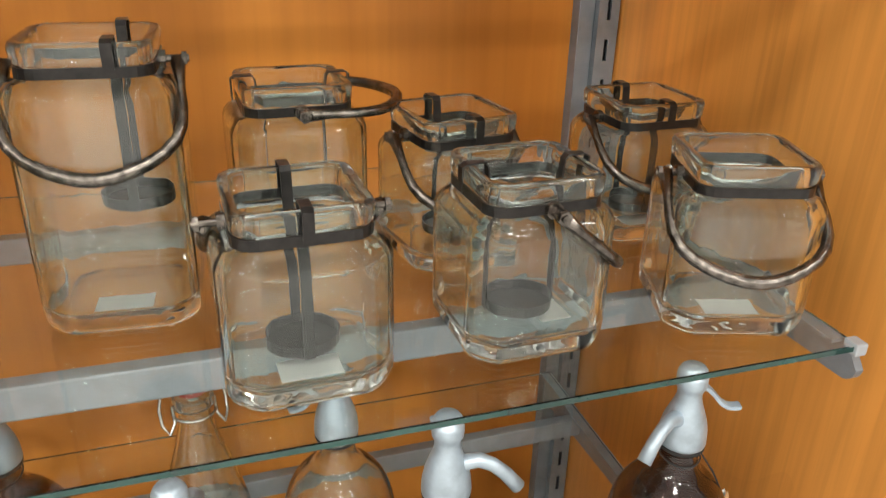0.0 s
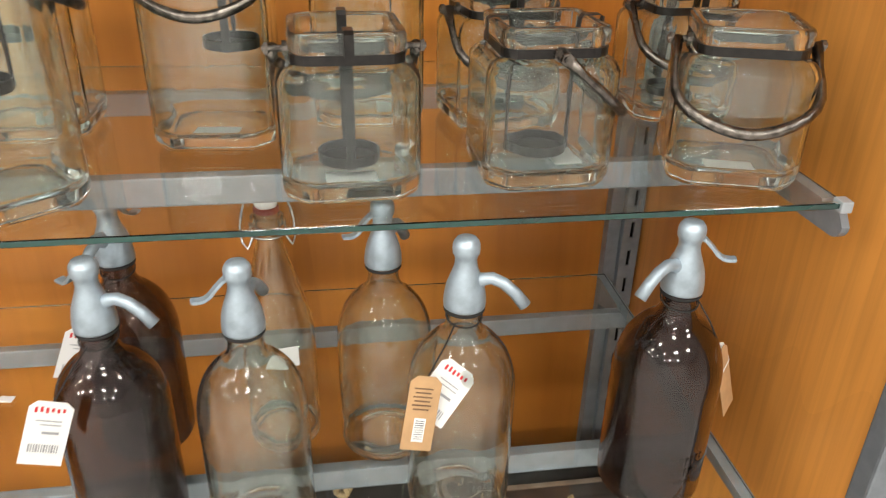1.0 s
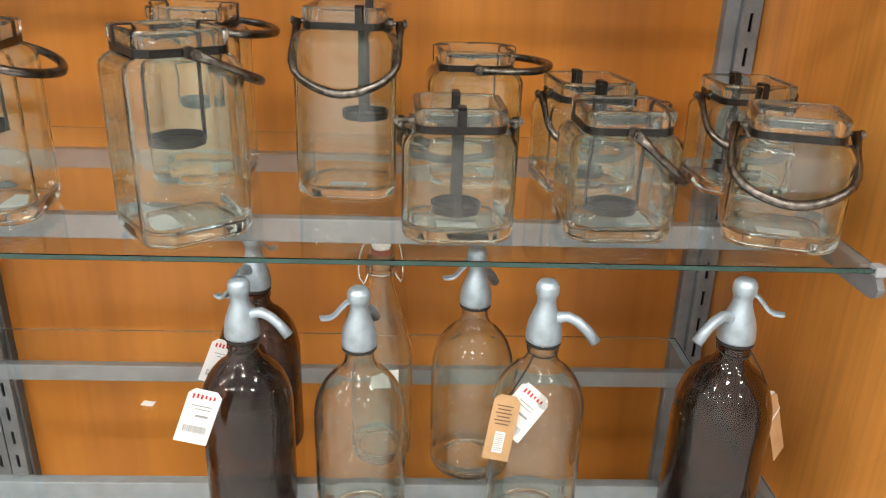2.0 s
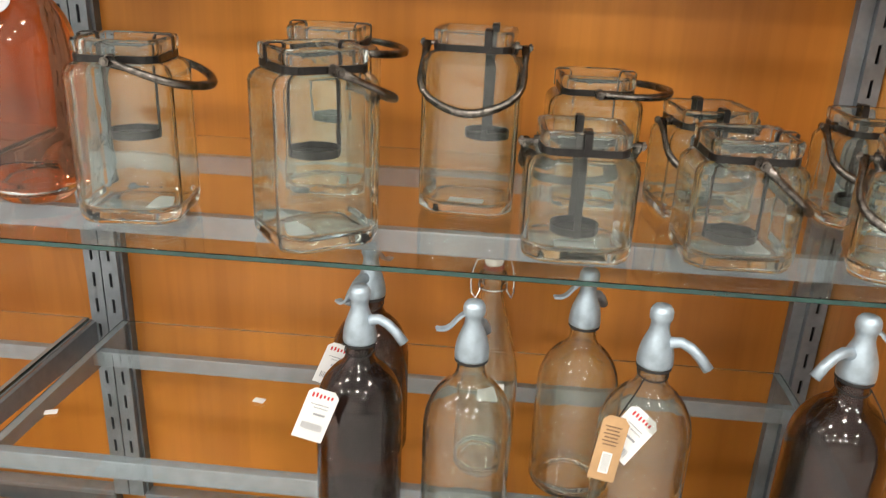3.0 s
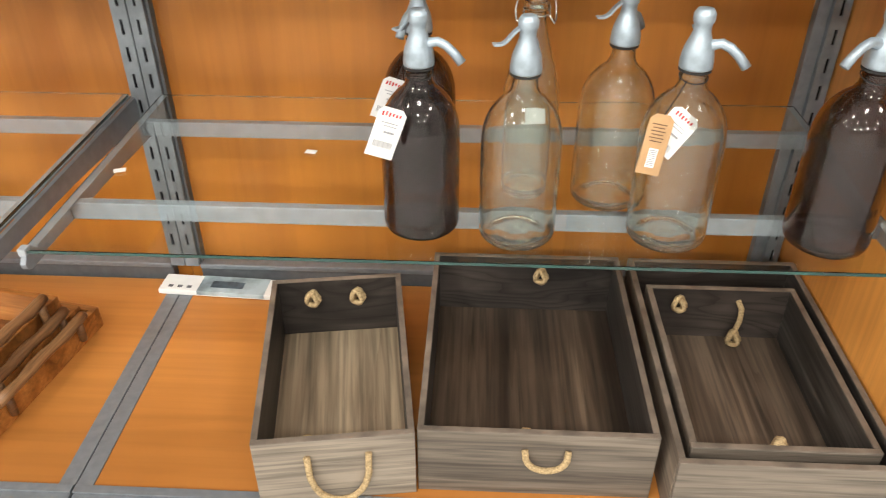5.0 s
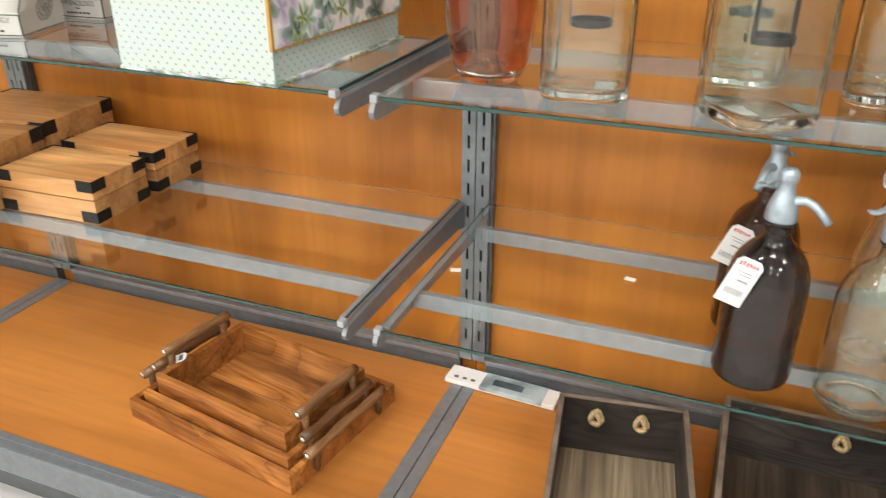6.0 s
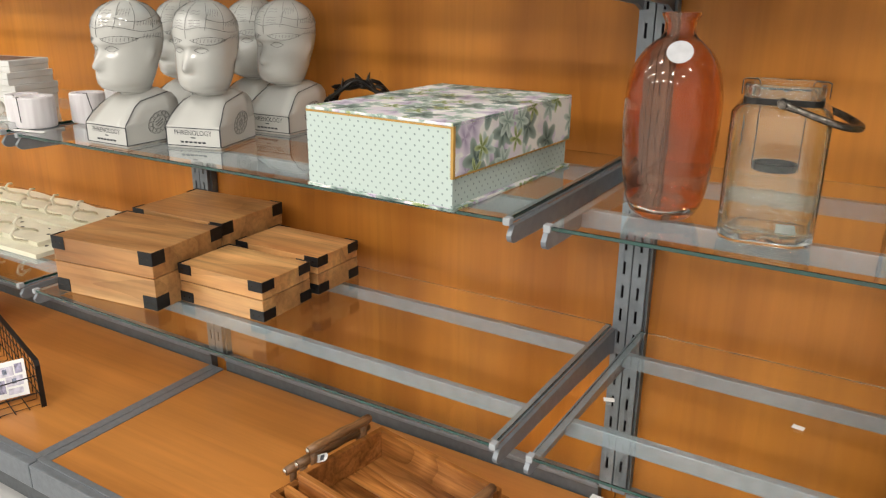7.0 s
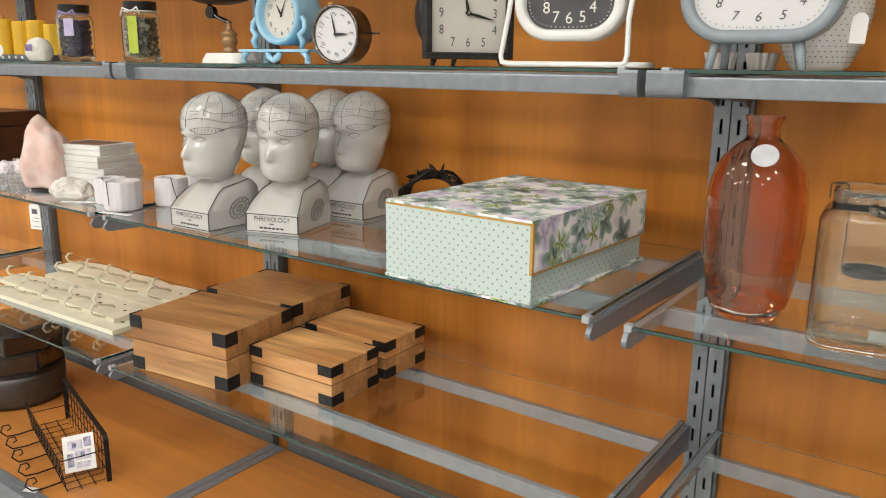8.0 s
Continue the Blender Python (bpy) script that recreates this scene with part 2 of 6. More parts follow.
for i in range(4):
    up = thing("upright", pose(-i * PITCH, 0, 0), "grey steel upright with vertical slots", "upright", "slotted uprights", "structure")
    z0, z1 = 0.225, 2.2
    if i:
        slotted_column(up, -0.0155, z0, z1)
        slotted_column(up, 0.0155, z0, z1)
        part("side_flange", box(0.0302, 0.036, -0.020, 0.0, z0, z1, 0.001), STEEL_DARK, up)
    else:
        slotted_column(up, 0.004, z0, z1)
        part("side_flange", box(-0.032, -0.0108, -0.020, 0.0, z0, z1, 0.001), STEEL, up)

# base deck: boards, strips, rails
for i in range(4):
    x1, x0 = -i * PITCH - (0.028 if i else -X_END), -(i + 1) * PITCH + 0.028
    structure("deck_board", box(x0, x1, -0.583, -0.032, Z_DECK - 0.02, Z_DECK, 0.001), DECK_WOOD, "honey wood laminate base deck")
    if i:
        st = thing("deck_strip", pose(-i * PITCH, 0, Z_DECK), "grey steel joint strip between deck boards", "strip", "deck strips", "structure")
        part("strip_half", box(-0.028, -0.001, -0.583, -0.032, -0.018, 0.002, 0.001), STEEL, st)
        part("strip_half", box(0.001, 0.028, -0.583, -0.032, -0.018, 0.002, 0.001), STEEL, st)
        part("strip_groove", box(-0.001, 0.001, -0.583, -0.032, -0.018, -0.001), SLOT, st)
    x1, x0 = -i * PITCH - (0.0015 if i else -X_END), -(i + 1) * PITCH + 0.0015
    fr = thing("base_rail", pose(0, 0, 0), "grey painted steel base rail along the deck front", "rail", "base rails", "structure")
    part("rail_face", box(x0, x1, -0.622, -0.584, 0.125, Z_DECK + 0.001, 0.004), STEEL, fr)
    part("rail_lip", box(x0, x1, -0.600, -0.5845, Z_DECK + 0.0015, Z_DECK + 0.005, 0.001), STEEL, fr)
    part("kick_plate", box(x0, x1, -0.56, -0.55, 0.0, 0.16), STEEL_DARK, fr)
    bk = thing("back_rail", pose(0, 0, 0), "grey steel rail at the foot of the back panel", "rail", "back rails", "structure")
    part("rail_top", box(x0 + 0.03, x1 - 0.03, -0.030, -0.001, Z_DECK + 0.028, Z_DECK + 0.040, 0.003), STEEL, bk)
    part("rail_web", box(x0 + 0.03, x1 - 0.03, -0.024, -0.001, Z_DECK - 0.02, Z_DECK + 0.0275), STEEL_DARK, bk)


# glass shelves on brackets
def bracket(parent, x, y0, z, rear=0.05, nose=0.026, arm_label=""):
    """A thin steel arm, deep at the upright and round at the nose, with a clip that holds the glass."""
    t = 0.0075
    prof = [(-0.026, -0.004), (-0.026, -rear - 0.012), (-0.06, -rear), (y0 * 0.55, -0.036)]
    for k in range(7):
        a = math.radians(-90 - 15 * k)
        prof.append((y0 - 0.002 + nose / 2 + math.cos(a) * nose / 2, -0.004 - nose / 2 + math.sin(a) * nose / 2))
    prof += [(y0 + 0.008, -0.0045)]
    bm = bmesh.new()
    loft(bm, [[(x - t / 2, py, z + pz) for py, pz in prof], [(x + t / 2, py, z + pz) for py, pz in prof]])
    arm = part("bracket_arm", bm, STEEL, parent)
    return arm


def shelf(i, z, y0, bars, glass_t=0.006, blocks_light=False, nose_cap=False):
    """A glass pane on two arms with cross bars, one bay wide."""
    xr, xl = -i * PITCH - (0.026 if i else 0.030), -(i + 1) * PITCH + 0.026
    fr = thing("shelf_frame", pose(0, 0, 0), "grey steel shelf brackets and cross bars", "shelf frame", "shelf frames", "structure")
    for x, s in ((xr, -1), (xl, 1)):
        bracket(fr, x, y0, z - glass_t)
        part("glass_clip", box(x - 0.001 if s > 0 else x - 0.010, x + 0.010 if s > 0 else x + 0.001, y0 - 0.003, y0 + 0.011, z - glass_t - 0.003, z + 0.0018, 0.0016), CAP, fr, "pale plastic glass clip")
        part("arm_lip", box(min(x + s * 0.004, x + s * 0.016), max(x + s * 0.004, x + s * 0.016), y0 + 0.016, -0.03, z - glass_t - 0.0035, z - glass_t - 0.0005), STEEL, fr)
    if nose_cap:
        for x, s in ((xr, -1), (xl, 1)):
            prof = [(y0 + 0.030, z - 0.002), (y0 - 0.004, z - 0.002), (y0 - 0.0055, z - 0.006)]
            for k in range(6):
                a = radians(180 + 18 * k)
                prof.append((y0 + 0.0085 + 0.014 * math.cos(a), z - 0.024 + 0.014 * math.sin(a)))
            prof.append((y0 + 0.030, z - 0.038))
            xa, xb = sorted((x - s * 0.020, x + (0.030 if s > 0 else -0.006)))
            bm = loft(bmesh.new(), [[(xx, py, pz) for py, pz in prof] for xx in (xa, xa + 0.002, xb - 0.002, xb)])
            part("nose_cap", bm, STEEL, fr, "rounded steel cap on the bracket nose")
    for yb, hh in bars:
        part("cross_bar", box(xl + 0.004, xr - 0.004, yb - 0.0075, yb + 0.0075, z - glass_t - 0.004 - hh, z - glass_t - 0.004, 0.002), STEEL, fr)
    bm = bmesh.new()
    bx(bm, xl + 0.0045, xr - 0.0045, y0, -0.036, z - glass_t, z, 0.0008, 1)
    bm.normal_update()
    for f in bm.faces:
        if abs(f.normal.z) < 0.5:
            f.material_index = 1
    pane = part("glass_pane", bm, [PANE, EDGE], None, "clear glass shelf with green edge")
    tagged(pane, "clear glass shelf pane with a green edge", "glass shelf", "glass shelves", "structure")
    # only the added upper pane blocks lamp light
    pane.visible_shadow = blocks_light


for i in range(4):
    shelf(i, Z_LOW, Y_LOW, ((-0.412, 0.028), (-0.135, 0.028)))
    shelf(i, Z_MID, Y_MID, ((-0.40, 0.028), (-0.135, 0.028)))
    shelf(i, Z_TOP, Y_TOP, ((Y_TOP + 0.022, 0.026), (-0.135, 0.026)), nose_cap=True)
    # unseen upper shelf, added so its pane shades the wall and clocks below
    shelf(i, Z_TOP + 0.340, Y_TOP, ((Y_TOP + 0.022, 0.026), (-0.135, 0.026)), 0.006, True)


# ---- square glass lantern jars ----
def bail_points(half, drop, n=18):
    """A handle bow in its own plane: out and round below the pivots."""
    pts = []
    for k in range(n + 1):
        a = math.pi * k / n
        pts.append((-half * math.cos(a) * (1 + 0.22 * math.sin(2 * a) ** 2), 0.0, -drop * math.sin(a) ** 0.8))
    return pts


def lantern_jar(m, height, bail_deg, label, holder=True, dish_z=None, w=0.114, swing=0.0):
    """A square jar with cut corners, a steel collar, a swinging handle and a hanging candle dish."""
    jar = thing("lantern_jar", m, label, "jar", "glass lantern jars")
    c, wt, h = 0.019, 0.0042, height
    nk = w * 0.75
    sh = h - 0.034
    prof = [(w - 0.018, 0.013, 0.0), (w - 0.006, 0.017, 0.0022), (w - 0.001, c, 0.008), (w, c, 0.016), (w, c, sh - 0.003), (w - 0.003, c, sh + 0.002), (w - 0.010, c * 0.95, sh + 0.0065), (nk + 0.003, 0.011, sh + 0.010), (nk, 0.009, sh + 0.012),
            (nk, 0.009, h - 0.0155), (nk + 0.005, 0.009, h - 0.013), (nk + 0.006, 0.009, h - 0.003), (nk + 0.003, 0.008, h)]
    inner = [(nk - 0.007, 0.007, h), (nk - 0.010, 0.007, h - 0.003), (nk - 0.010, 0.007, sh + 0.010), (w - 0.020, c * 0.8, sh + 0.003), (w - 2 * wt - 0.002, c * 0.85, sh - 0.004), (w - 2 * wt, c * 0.85, 0.022), (w - 2 * wt - 0.006, 0.015, 0.014), (w - 0.04, 0.014, 0.011)]
    body = part("glass_body", loft(bmesh.new(), [octagon(a, b, z) for a, b, z in prof + inner]), CLEAR, jar, "thick clear glass body", True)
    wn = body.modifiers.new("flat_faces", "WEIGHTED_NORMAL")
    wn.weight = 100
    # collar round the neck
    zb = h - 0.0195
    rings = [octagon(nk + 0.0015, 0.009, zb - 0.0038), octagon(nk + 0.0045, 0.010, zb - 0.0038), octagon(nk + 0.0045, 0.010, zb + 0.0038), octagon(nk + 0.0015, 0.009, zb + 0.0038)]
    part("collar", loft(bmesh.new(), rings, closed=True), GUN, jar, "dark steel collar")
    half = nk / 2 + 0.014
    for s in (-1, 1):
        bm = bmesh.new()
        tube(bm, [(s * (nk / 2 + 0.002), 0, zb), (s * (half + 0.009), 0, zb)], 0.0028, 10)
        tube(bm, [(s * (half + 0.004), 0, zb), (s * (half + 0.0075), 0, zb)], 0.0052, 6)
        tube(bm, [(s * (nk / 2 + 0.0022), 0, zb), (s * (nk / 2 + 0.007), 0, zb)], 0.0062, 10)
        part("pivot_bolt", bm, BAIL, jar, "nickel pivot bolt")
    bp = [Matrix.Rotation(math.radians(bail_deg), 4, "X") @ Vector(p) + Vector((0, 0, zb)) for p in bail_points(half + 0.001, w * 0.81)]
    n = len(bp)
    rad = [0.0034 + 0.0018 * math.sin(math.pi * k / (n - 1)) + (0.0022 if k in (0, n - 1) else 0) for k in range(n)]
    part("handle", tube(bmesh.new(), bp, rad, 10), BAIL, jar, "bowed nickel handle", True)
    if holder:
        dz = dish_z or 0.034
        yo, top = nk / 2 + 0.006, h + 0.0025
        for s in (-1, 1):
            pts = [(swing, s * (yo + 0.001), h - 0.017), (swing, s * (yo + 0.001), top - 0.002), (swing, s * (yo - 0.003), top), (swing, s * (nk / 2 - 0.010), top), (swing, s * (nk / 2 - 0.0125), top - 0.003), (swing, s * (nk / 2 - 0.016), sh + 0.005), (swing, s * 0.0268, dz + 0.006), (swing, s * 0.0268, dz)]
            part("strap", bar_strip(bmesh.new(), pts, 0.0075, 0.0012, (1, 0, 0)), GUN, jar, "flat blackened steel strap")
        dish = part("candle_dish", lathe([(0.0, dz), (0.0258, dz), (0.0262, dz + 0.009), (0.0250, dz + 0.009), (0.0246, dz + 0.0016), (0.0, dz + 0.0016)], 28), GUN, jar, "round blackened candle dish", False)
        dish.matrix_basis = pose(swing, 0, 0)
    part("price_label", box(-0.021, 0.021, -w / 2 + 0.020, -w / 2 + 0.045, 0.0112, 0.0118), PAPER, jar, "white price label on the inner base")
    return jar


SMALL, MEDIUM = 0.134, 0.162
JARS = (
    (-0.446, -0.440, 2, SMALL, 52, True, 0.020, "small square clear glass jar with candle dish and handle swung back"),
    (-0.279, -0.430, 92, SMALL, -50, True, 0.020, "small square clear glass jar with handle hanging to its side"),
    (-0.105, -0.446, -17, 0.135, -50, False, 0.03, "small square clear glass jar without candle dish, handle down"),
    (-0.283, -0.276, 10, SMALL, -52, True, 0.020, "small square clear glass jar standing behind others, handle down"),
    (-0.084, -0.266, 2, SMALL, -52, True, 0.020, "small square clear glass jar near the end panel, handle down"),
    (-0.420, -0.248, 92, MEDIUM, -90, True, 0.058, "medium square clear glass jar with handle held out level"),
    (-0.566, -0.312, -4, 0.213, -42, True, 0.088, "tall square clear glass jar with handle hanging in front"),
    (-0.722, -0.458, -52, 0.202, 66, True, 0.090, "tall square clear glass jar turned cornerwise, handle out"),
    (-0.747, -0.272, 90, 0.205, -84, True, 0.094, "tall square clear glass jar standing behind another, handle level"),
    (-0.935, -0.418, 96, 0.196, -72, True, 0.088, "tall square clear glass jar with handle resting sideways"),
)
for jx, jy, jr, jh, jb, jd, jz, jl in JARS:
    lantern_jar(pose(jx, jy, Z_MID + 0.0003, 0, 0, jr), jh, jb, jl, jd, jz, swing=0.018 if jb == -42 else 0.0)


# ---- bottles ----
def curve_through(pts, n=4):
    """A smooth profile through the given (radius, height) points."""
    out = []
    for i in range(len(pts) - 1):
        p0, p1, p2, p3 = (Vector(pts[max(0, min(len(pts) - 1, i + k))]) for k in (-1, 0, 1, 2))
        seg = (p2 - p1).length
        m1 = (p2 - p0).normalized() * seg if (p2 - p0).length else p2 - p1
        m2 = (p3 - p1).normalized() * seg if (p3 - p1).length else p2 - p1
        for k in range(n):
            u = k / n
            q = p1 * (2 * u ** 3 - 3 * u ** 2 + 1) + m1 * (u ** 3 - 2 * u ** 2 + u) + p2 * (3 * u ** 2 - 2 * u ** 3) + m2 * (u ** 3 - u ** 2)
            out.append((max(q.x, 0.0), q.y))
    return out + [tuple(pts[-1])]


def hollow(outer, wall, base):
    """A closed glass shell: the outer profile up, then the inner one down to a rounded floor."""
    inner = [(max(r - wall, 0.003), z) for r, z in outer[::-1] if z > base + 0.012]
    rb = inner[-1][0]
    inner += [(rb, base + 0.009), (rb - 0.0006, base + 0.006), (rb - 0.0026, base + 0.0026), (rb - 0.006, base + 0.0007), (rb - 0.011, base), (rb * 0.5, base + 0.001), (rb * 0.2, base + 0.0025), (0.0002, base + 0.003)]
    return curve_through(outer, 3) + curve_through(inner, 3)


def siphon(x, y, spout, lever, label, material, turn=0.0, b_face=-80, size=1.0):
    b = thing("siphon_bottle", pose(x, y, Z_LOW, 0, 0, turn) @ Matrix.Diagonal((size, size, size, 1)), label, "bottle", "soda siphon bottles")
    outer = [(0.0, 0.005), (0.025, 0.004), (0.037, 0.001), (0.043, 0.0), (0.048, 0.002), (0.0515, 0.007), (0.0525, 0.014), (0.0525, 0.020), (0.0525, 0.075), (0.0525, 0.132), (0.0523, 0.142), (0.0508, 0.154), (0.0475, 0.166), (0.0425, 0.177), (0.036, 0.186), (0.028, 0.1935), (0.0215, 0.199), (0.0178, 0.205), (0.0160, 0.212), (0.0158, 0.221), (0.0175, 0.2235), (0.0175, 0.2268)]
    outer = [(r * (0.97 if z < 0.19 else 1.0), z) for r, z in outer]
    part("glass_body", lathe(hollow(outer, 0.0028, 0.007), 48), material, b, "", True)
    # the raised lettering, as plain bars
    bm0 = box(-0.0011, 0.0011, -0.0006, 0.0004, -0.5, 0.5)
    for zz, hh, span, k in ((0.066, 0.0085, 52, 8), (0.052, 0.0085, 26, 4), (0.040, 0.005, 32, 5)):
        for j in range(k):
            a = math.radians(b_face + (j - (k - 1) / 2) * span / k)
            q = bm0.copy()
            bmesh.ops.transform(q, matrix=Matrix.Rotation(a + math.pi / 2, 4, "Z") @ Matrix.Translation((0, -0.0511, zz)) @ Matrix.Diagonal((1, 1, hh, 1)), verts=q.verts)
            part("raised_bar", q, material, b)
    bm0.free()
    up = lambda z: 0.2268 + (z - 0.212) * 0.84
    head_prof = [(0.0, 0.212), (0.0172, 0.212), (0.0188, 0.2130), (0.0191, 0.2160), (0.0189, 0.222), (0.0183, 0.229), (0.0168, 0.238), (0.0142, 0.247), (0.0116, 0.255), (0.0099, 0.262), (0.0096, 0.268), (0.0104, 0.2725), (0.0118, 0.2750), (0.0121, 0.279), (0.0120, 0.285), (0.0108, 0.2885), (0.0092, 0.2900), (0.0090, 0.2915), (0.0, 0.292)]
    part("siphon_head", lathe([(r, up(z)) for r, z in head_prof], 32), ZINC, b, "brushed zinc siphon head", True)
    sp = [(0.006, 0, 0.236), (0.015, 0, 0.246), (0.024, 0, 0.2485), (0.034, 0, 0.244), (0.044, 0, 0.2345), (0.054, 0, 0.2205)]
    bm = tube(bmesh.new(), [(px, py, up(pz)) for px, py, pz in sp], [0.0070, 0.0062, 0.0056, 0.0054, 0.0055, 0.0058], 14)
    bmesh.ops.transform(bm, matrix=Matrix.Rotation(math.radians(spout - turn), 4, "Z"), verts=bm.verts)
    part("spout", bm, ZINC, b, "curved zinc spout", True)
    lv = [(0.004, 0, 0.276), (0.012, 0, 0.274), (0.019, 0, 0.266), (0.025, 0, 0.2575), (0.031, 0, 0.2535), (0.038, 0, 0.2535), (0.041, 0, 0.2550)]
    bm = bar_strip(bmesh.new(), [(px, py, up(pz)) for px, py, pz in lv], 0.0098, 0.0030, (0, 1, 0))
    bmesh.ops.bevel(bm, geom=bm.edges[:], offset=0.001, segments=2, affect="EDGES")
    bmesh.ops.transform(bm, matrix=Matrix.Rotation(math.radians(lever - turn), 4, "Z"), verts=bm.verts)
    part("lever", bm, ZINC, b, "hooked zinc lever")
    part("cap_seal", lathe([(0.0178, 0.2236), (0.0186, 0.2238), (0.0188, 0.2252), (0.0186, 0.2265), (0.0178, 0.2265)], 28, cap0=False, cap1=False), CORD, b, "black seal ring")
    return b


siphon(-0.673, -0.462, -14, 140, "smoky brown glass soda siphon bottle with price tag", SMOKE)
siphon(-0.683, -0.338, 248, 60, "smoky brown glass soda siphon bottle standing behind", SMOKE)
siphon(-0.545, -0.480, 75, 192, "clear glass soda siphon bottle with zinc head", BOTTLE)
siphon(-0.414, -0.374, 60, 190, "clear glass soda siphon bottle at the back", BOTTLE)
siphon(-0.347, -0.474, -20, 85, "clear glass soda siphon bottle with hanging card tags", BOTTLE, size=1.03)
siphon(-0.139, -0.478, 205, -20, "smoky brown glass soda siphon bottle with card tag", SMOKE, size=1.055)


# swing-top bottle behind the siphons
CHROME_WIRE = plain("bright_steel_wire", (0.62, 0.60, 0.57), 0.25, 1.0, 0.1, 60, 0)
sw = thing("swing_top_bottle", pose(-0.528, -0.352, Z_LOW, 0, 0, 10), "tall clear glass swing-top bottle with wire clasp", "bottle")
sw_prof = [(0.0, 0.004), (0.028, 0.002), (0.035, 0.0), (0.0395, 0.005), (0.040, 0.012), (0.040, 0.018), (0.040, 0.075), (0.040, 0.130), (0.0385, 0.150), (0.034, 0.172), (0.0275, 0.196), (0.0205, 0.220), (0.0155, 0.240), (0.0135, 0.252), (0.0135, 0.262), (0.0165, 0.264), (0.0168, 0.272), (0.0135, 0.274), (0.0130, 0.282)]
part("glass_body", lathe(hollow(sw_prof, 0.0026, 0.008), 40), BOTTLE, sw, "", True)
part("stopper", lathe([(0, 0.2825), (0.0105, 0.283), (0.0118, 0.287), (0.0118, 0.293), (0.0085, 0.298), (0, 0.299)], 24), PAPER, sw, "white ceramic stopper", True)
part("washer", lathe([(0.0, 0.2765), (0.0115, 0.277), (0.0115, 0.2822), (0.0, 0.2824)], 20), plain("red_rubber", (0.42, 0.06, 0.04), 0.6), sw, "red rubber washer")
for s in (-1, 1):
    pts = [(s * 0.013, 0.0, 0.290), (s * 0.021, 0.001, 0.288), (s * 0.0245, 0.003, 0.276), (s * 0.027, 0.004, 0.262), (s * 0.0265, -0.002, 0.250), (s * 0.022, -0.010, 0.246), (s * 0.017, -0.006, 0.254), (s * 0.0172, 0.0, 0.266)]
    part("wire_clasp", tube(bmesh.new(), pts, 0.0015, 6), CHROME_WIRE, sw, "bent steel wire clasp", True)
part("wire_loop", tube(bmesh.new(), [(0.0178 * math.cos(a), 0.0178 * math.sin(a), 0.258) for a in [k * math.pi / 10 for k in range(20)]], 0.0013, 6, True), CHROME_WIRE, sw, "", True)
part("price_label", box(-0.016, 0.016, -0.0412, -0.0404, 0.118, 0.142), PAPER, sw, "white price label")


# hanging tags
def swing_tag(name, corner, yaw, roll, w, h, card, bars, label, lean=0.0, hole=True):
    """A flat card hung by its top edge; bars: (x, z, width, height, material) measured from the top middle."""
    t = thing(name, Matrix.Translation(corner) @ Euler((radians(lean), radians(roll), radians(yaw)), "ZYX").to_matrix().to_4x4(), label, "tag", "hanging tags")
    bm = bmesh.new()
    pr = [(-w / 2, -h), (w / 2, -h), (w / 2, -0.006), (w / 2 - 0.006, 0), (-w / 2 + 0.006, 0), (-w / 2, -0.006)]
    loft(bm, [[(px, -0.0003, pz) for px, pz in pr], [(px, 0.0003, pz) for px, pz in pr]])
    part("card", bm, card, t)
    for bx0, bz0, bw, bh, mt in bars:
        part("printed_bar", box(bx0 - bw / 2, bx0 + bw / 2, -0.0007, -0.00035, bz0 - bh / 2, bz0 + bh / 2), mt, t)
    return t


def price_bars():
    out = [*[(-0.011 + 0.0042 * k, -0.0085 + 0.0006 * (k % 2), 0.0021, 0.0052 - 0.0014 * (k > 2), RED) for k in range(6)], (0.0, -0.019, 0.020, 0.0009, PALE_INK), (0.002, -0.023, 0.016, 0.0009, PALE_INK), (0.003, -0.031, 0.013, 0.0024, PALE_INK)]
    for k in range(12):
        out.append((-0.011 + k * 0.0020, -0.047, 0.0008 + 0.0005 * (k % 3 == 0), 0.008, PALE_INK))
    return out


def kraft_bars():
    out = [(-0.001, -0.012 - 0.004 * k, 0.017 - 0.003 * (k % 2), 0.0012, plain_ink) for k in range(6)]
    return out + [(0.0, -0.052, 0.0105, 0.023, PAPER)] + [(0.0, -0.043 - 0.0022 * k, 0.008, 0.0009, INK) for k in range(9)]


plain_ink = plain("brown_ink", (0.16, 0.09, 0.05), 0.8, 0, 0.1, 20, 0)


def cord_ring(x, y, z, r, tx, ty, tz):
    c = thing("tag_cord", pose(x, y, z), "thin black cord looped round the bottle neck", "cord", "tag cords")
    part("neck_loop", tube(bmesh.new(), [(r * math.cos(a), r * math.sin(a), 0.004 * math.sin(a)) for a in [k * math.pi / 10 for k in range(20)]], 0.0008, 5, True), CORD, c)
    d = Vector((tx - x, ty - y, tz - z))
    s0 = Vector((d.x, d.y, 0)).normalized() * r
    part("hanging_end", tube(bmesh.new(), [s0, s0.lerp(d, 0.4) + Vector((0, -0.004, 0.002)), d], 0.0008, 5), CORD, c)


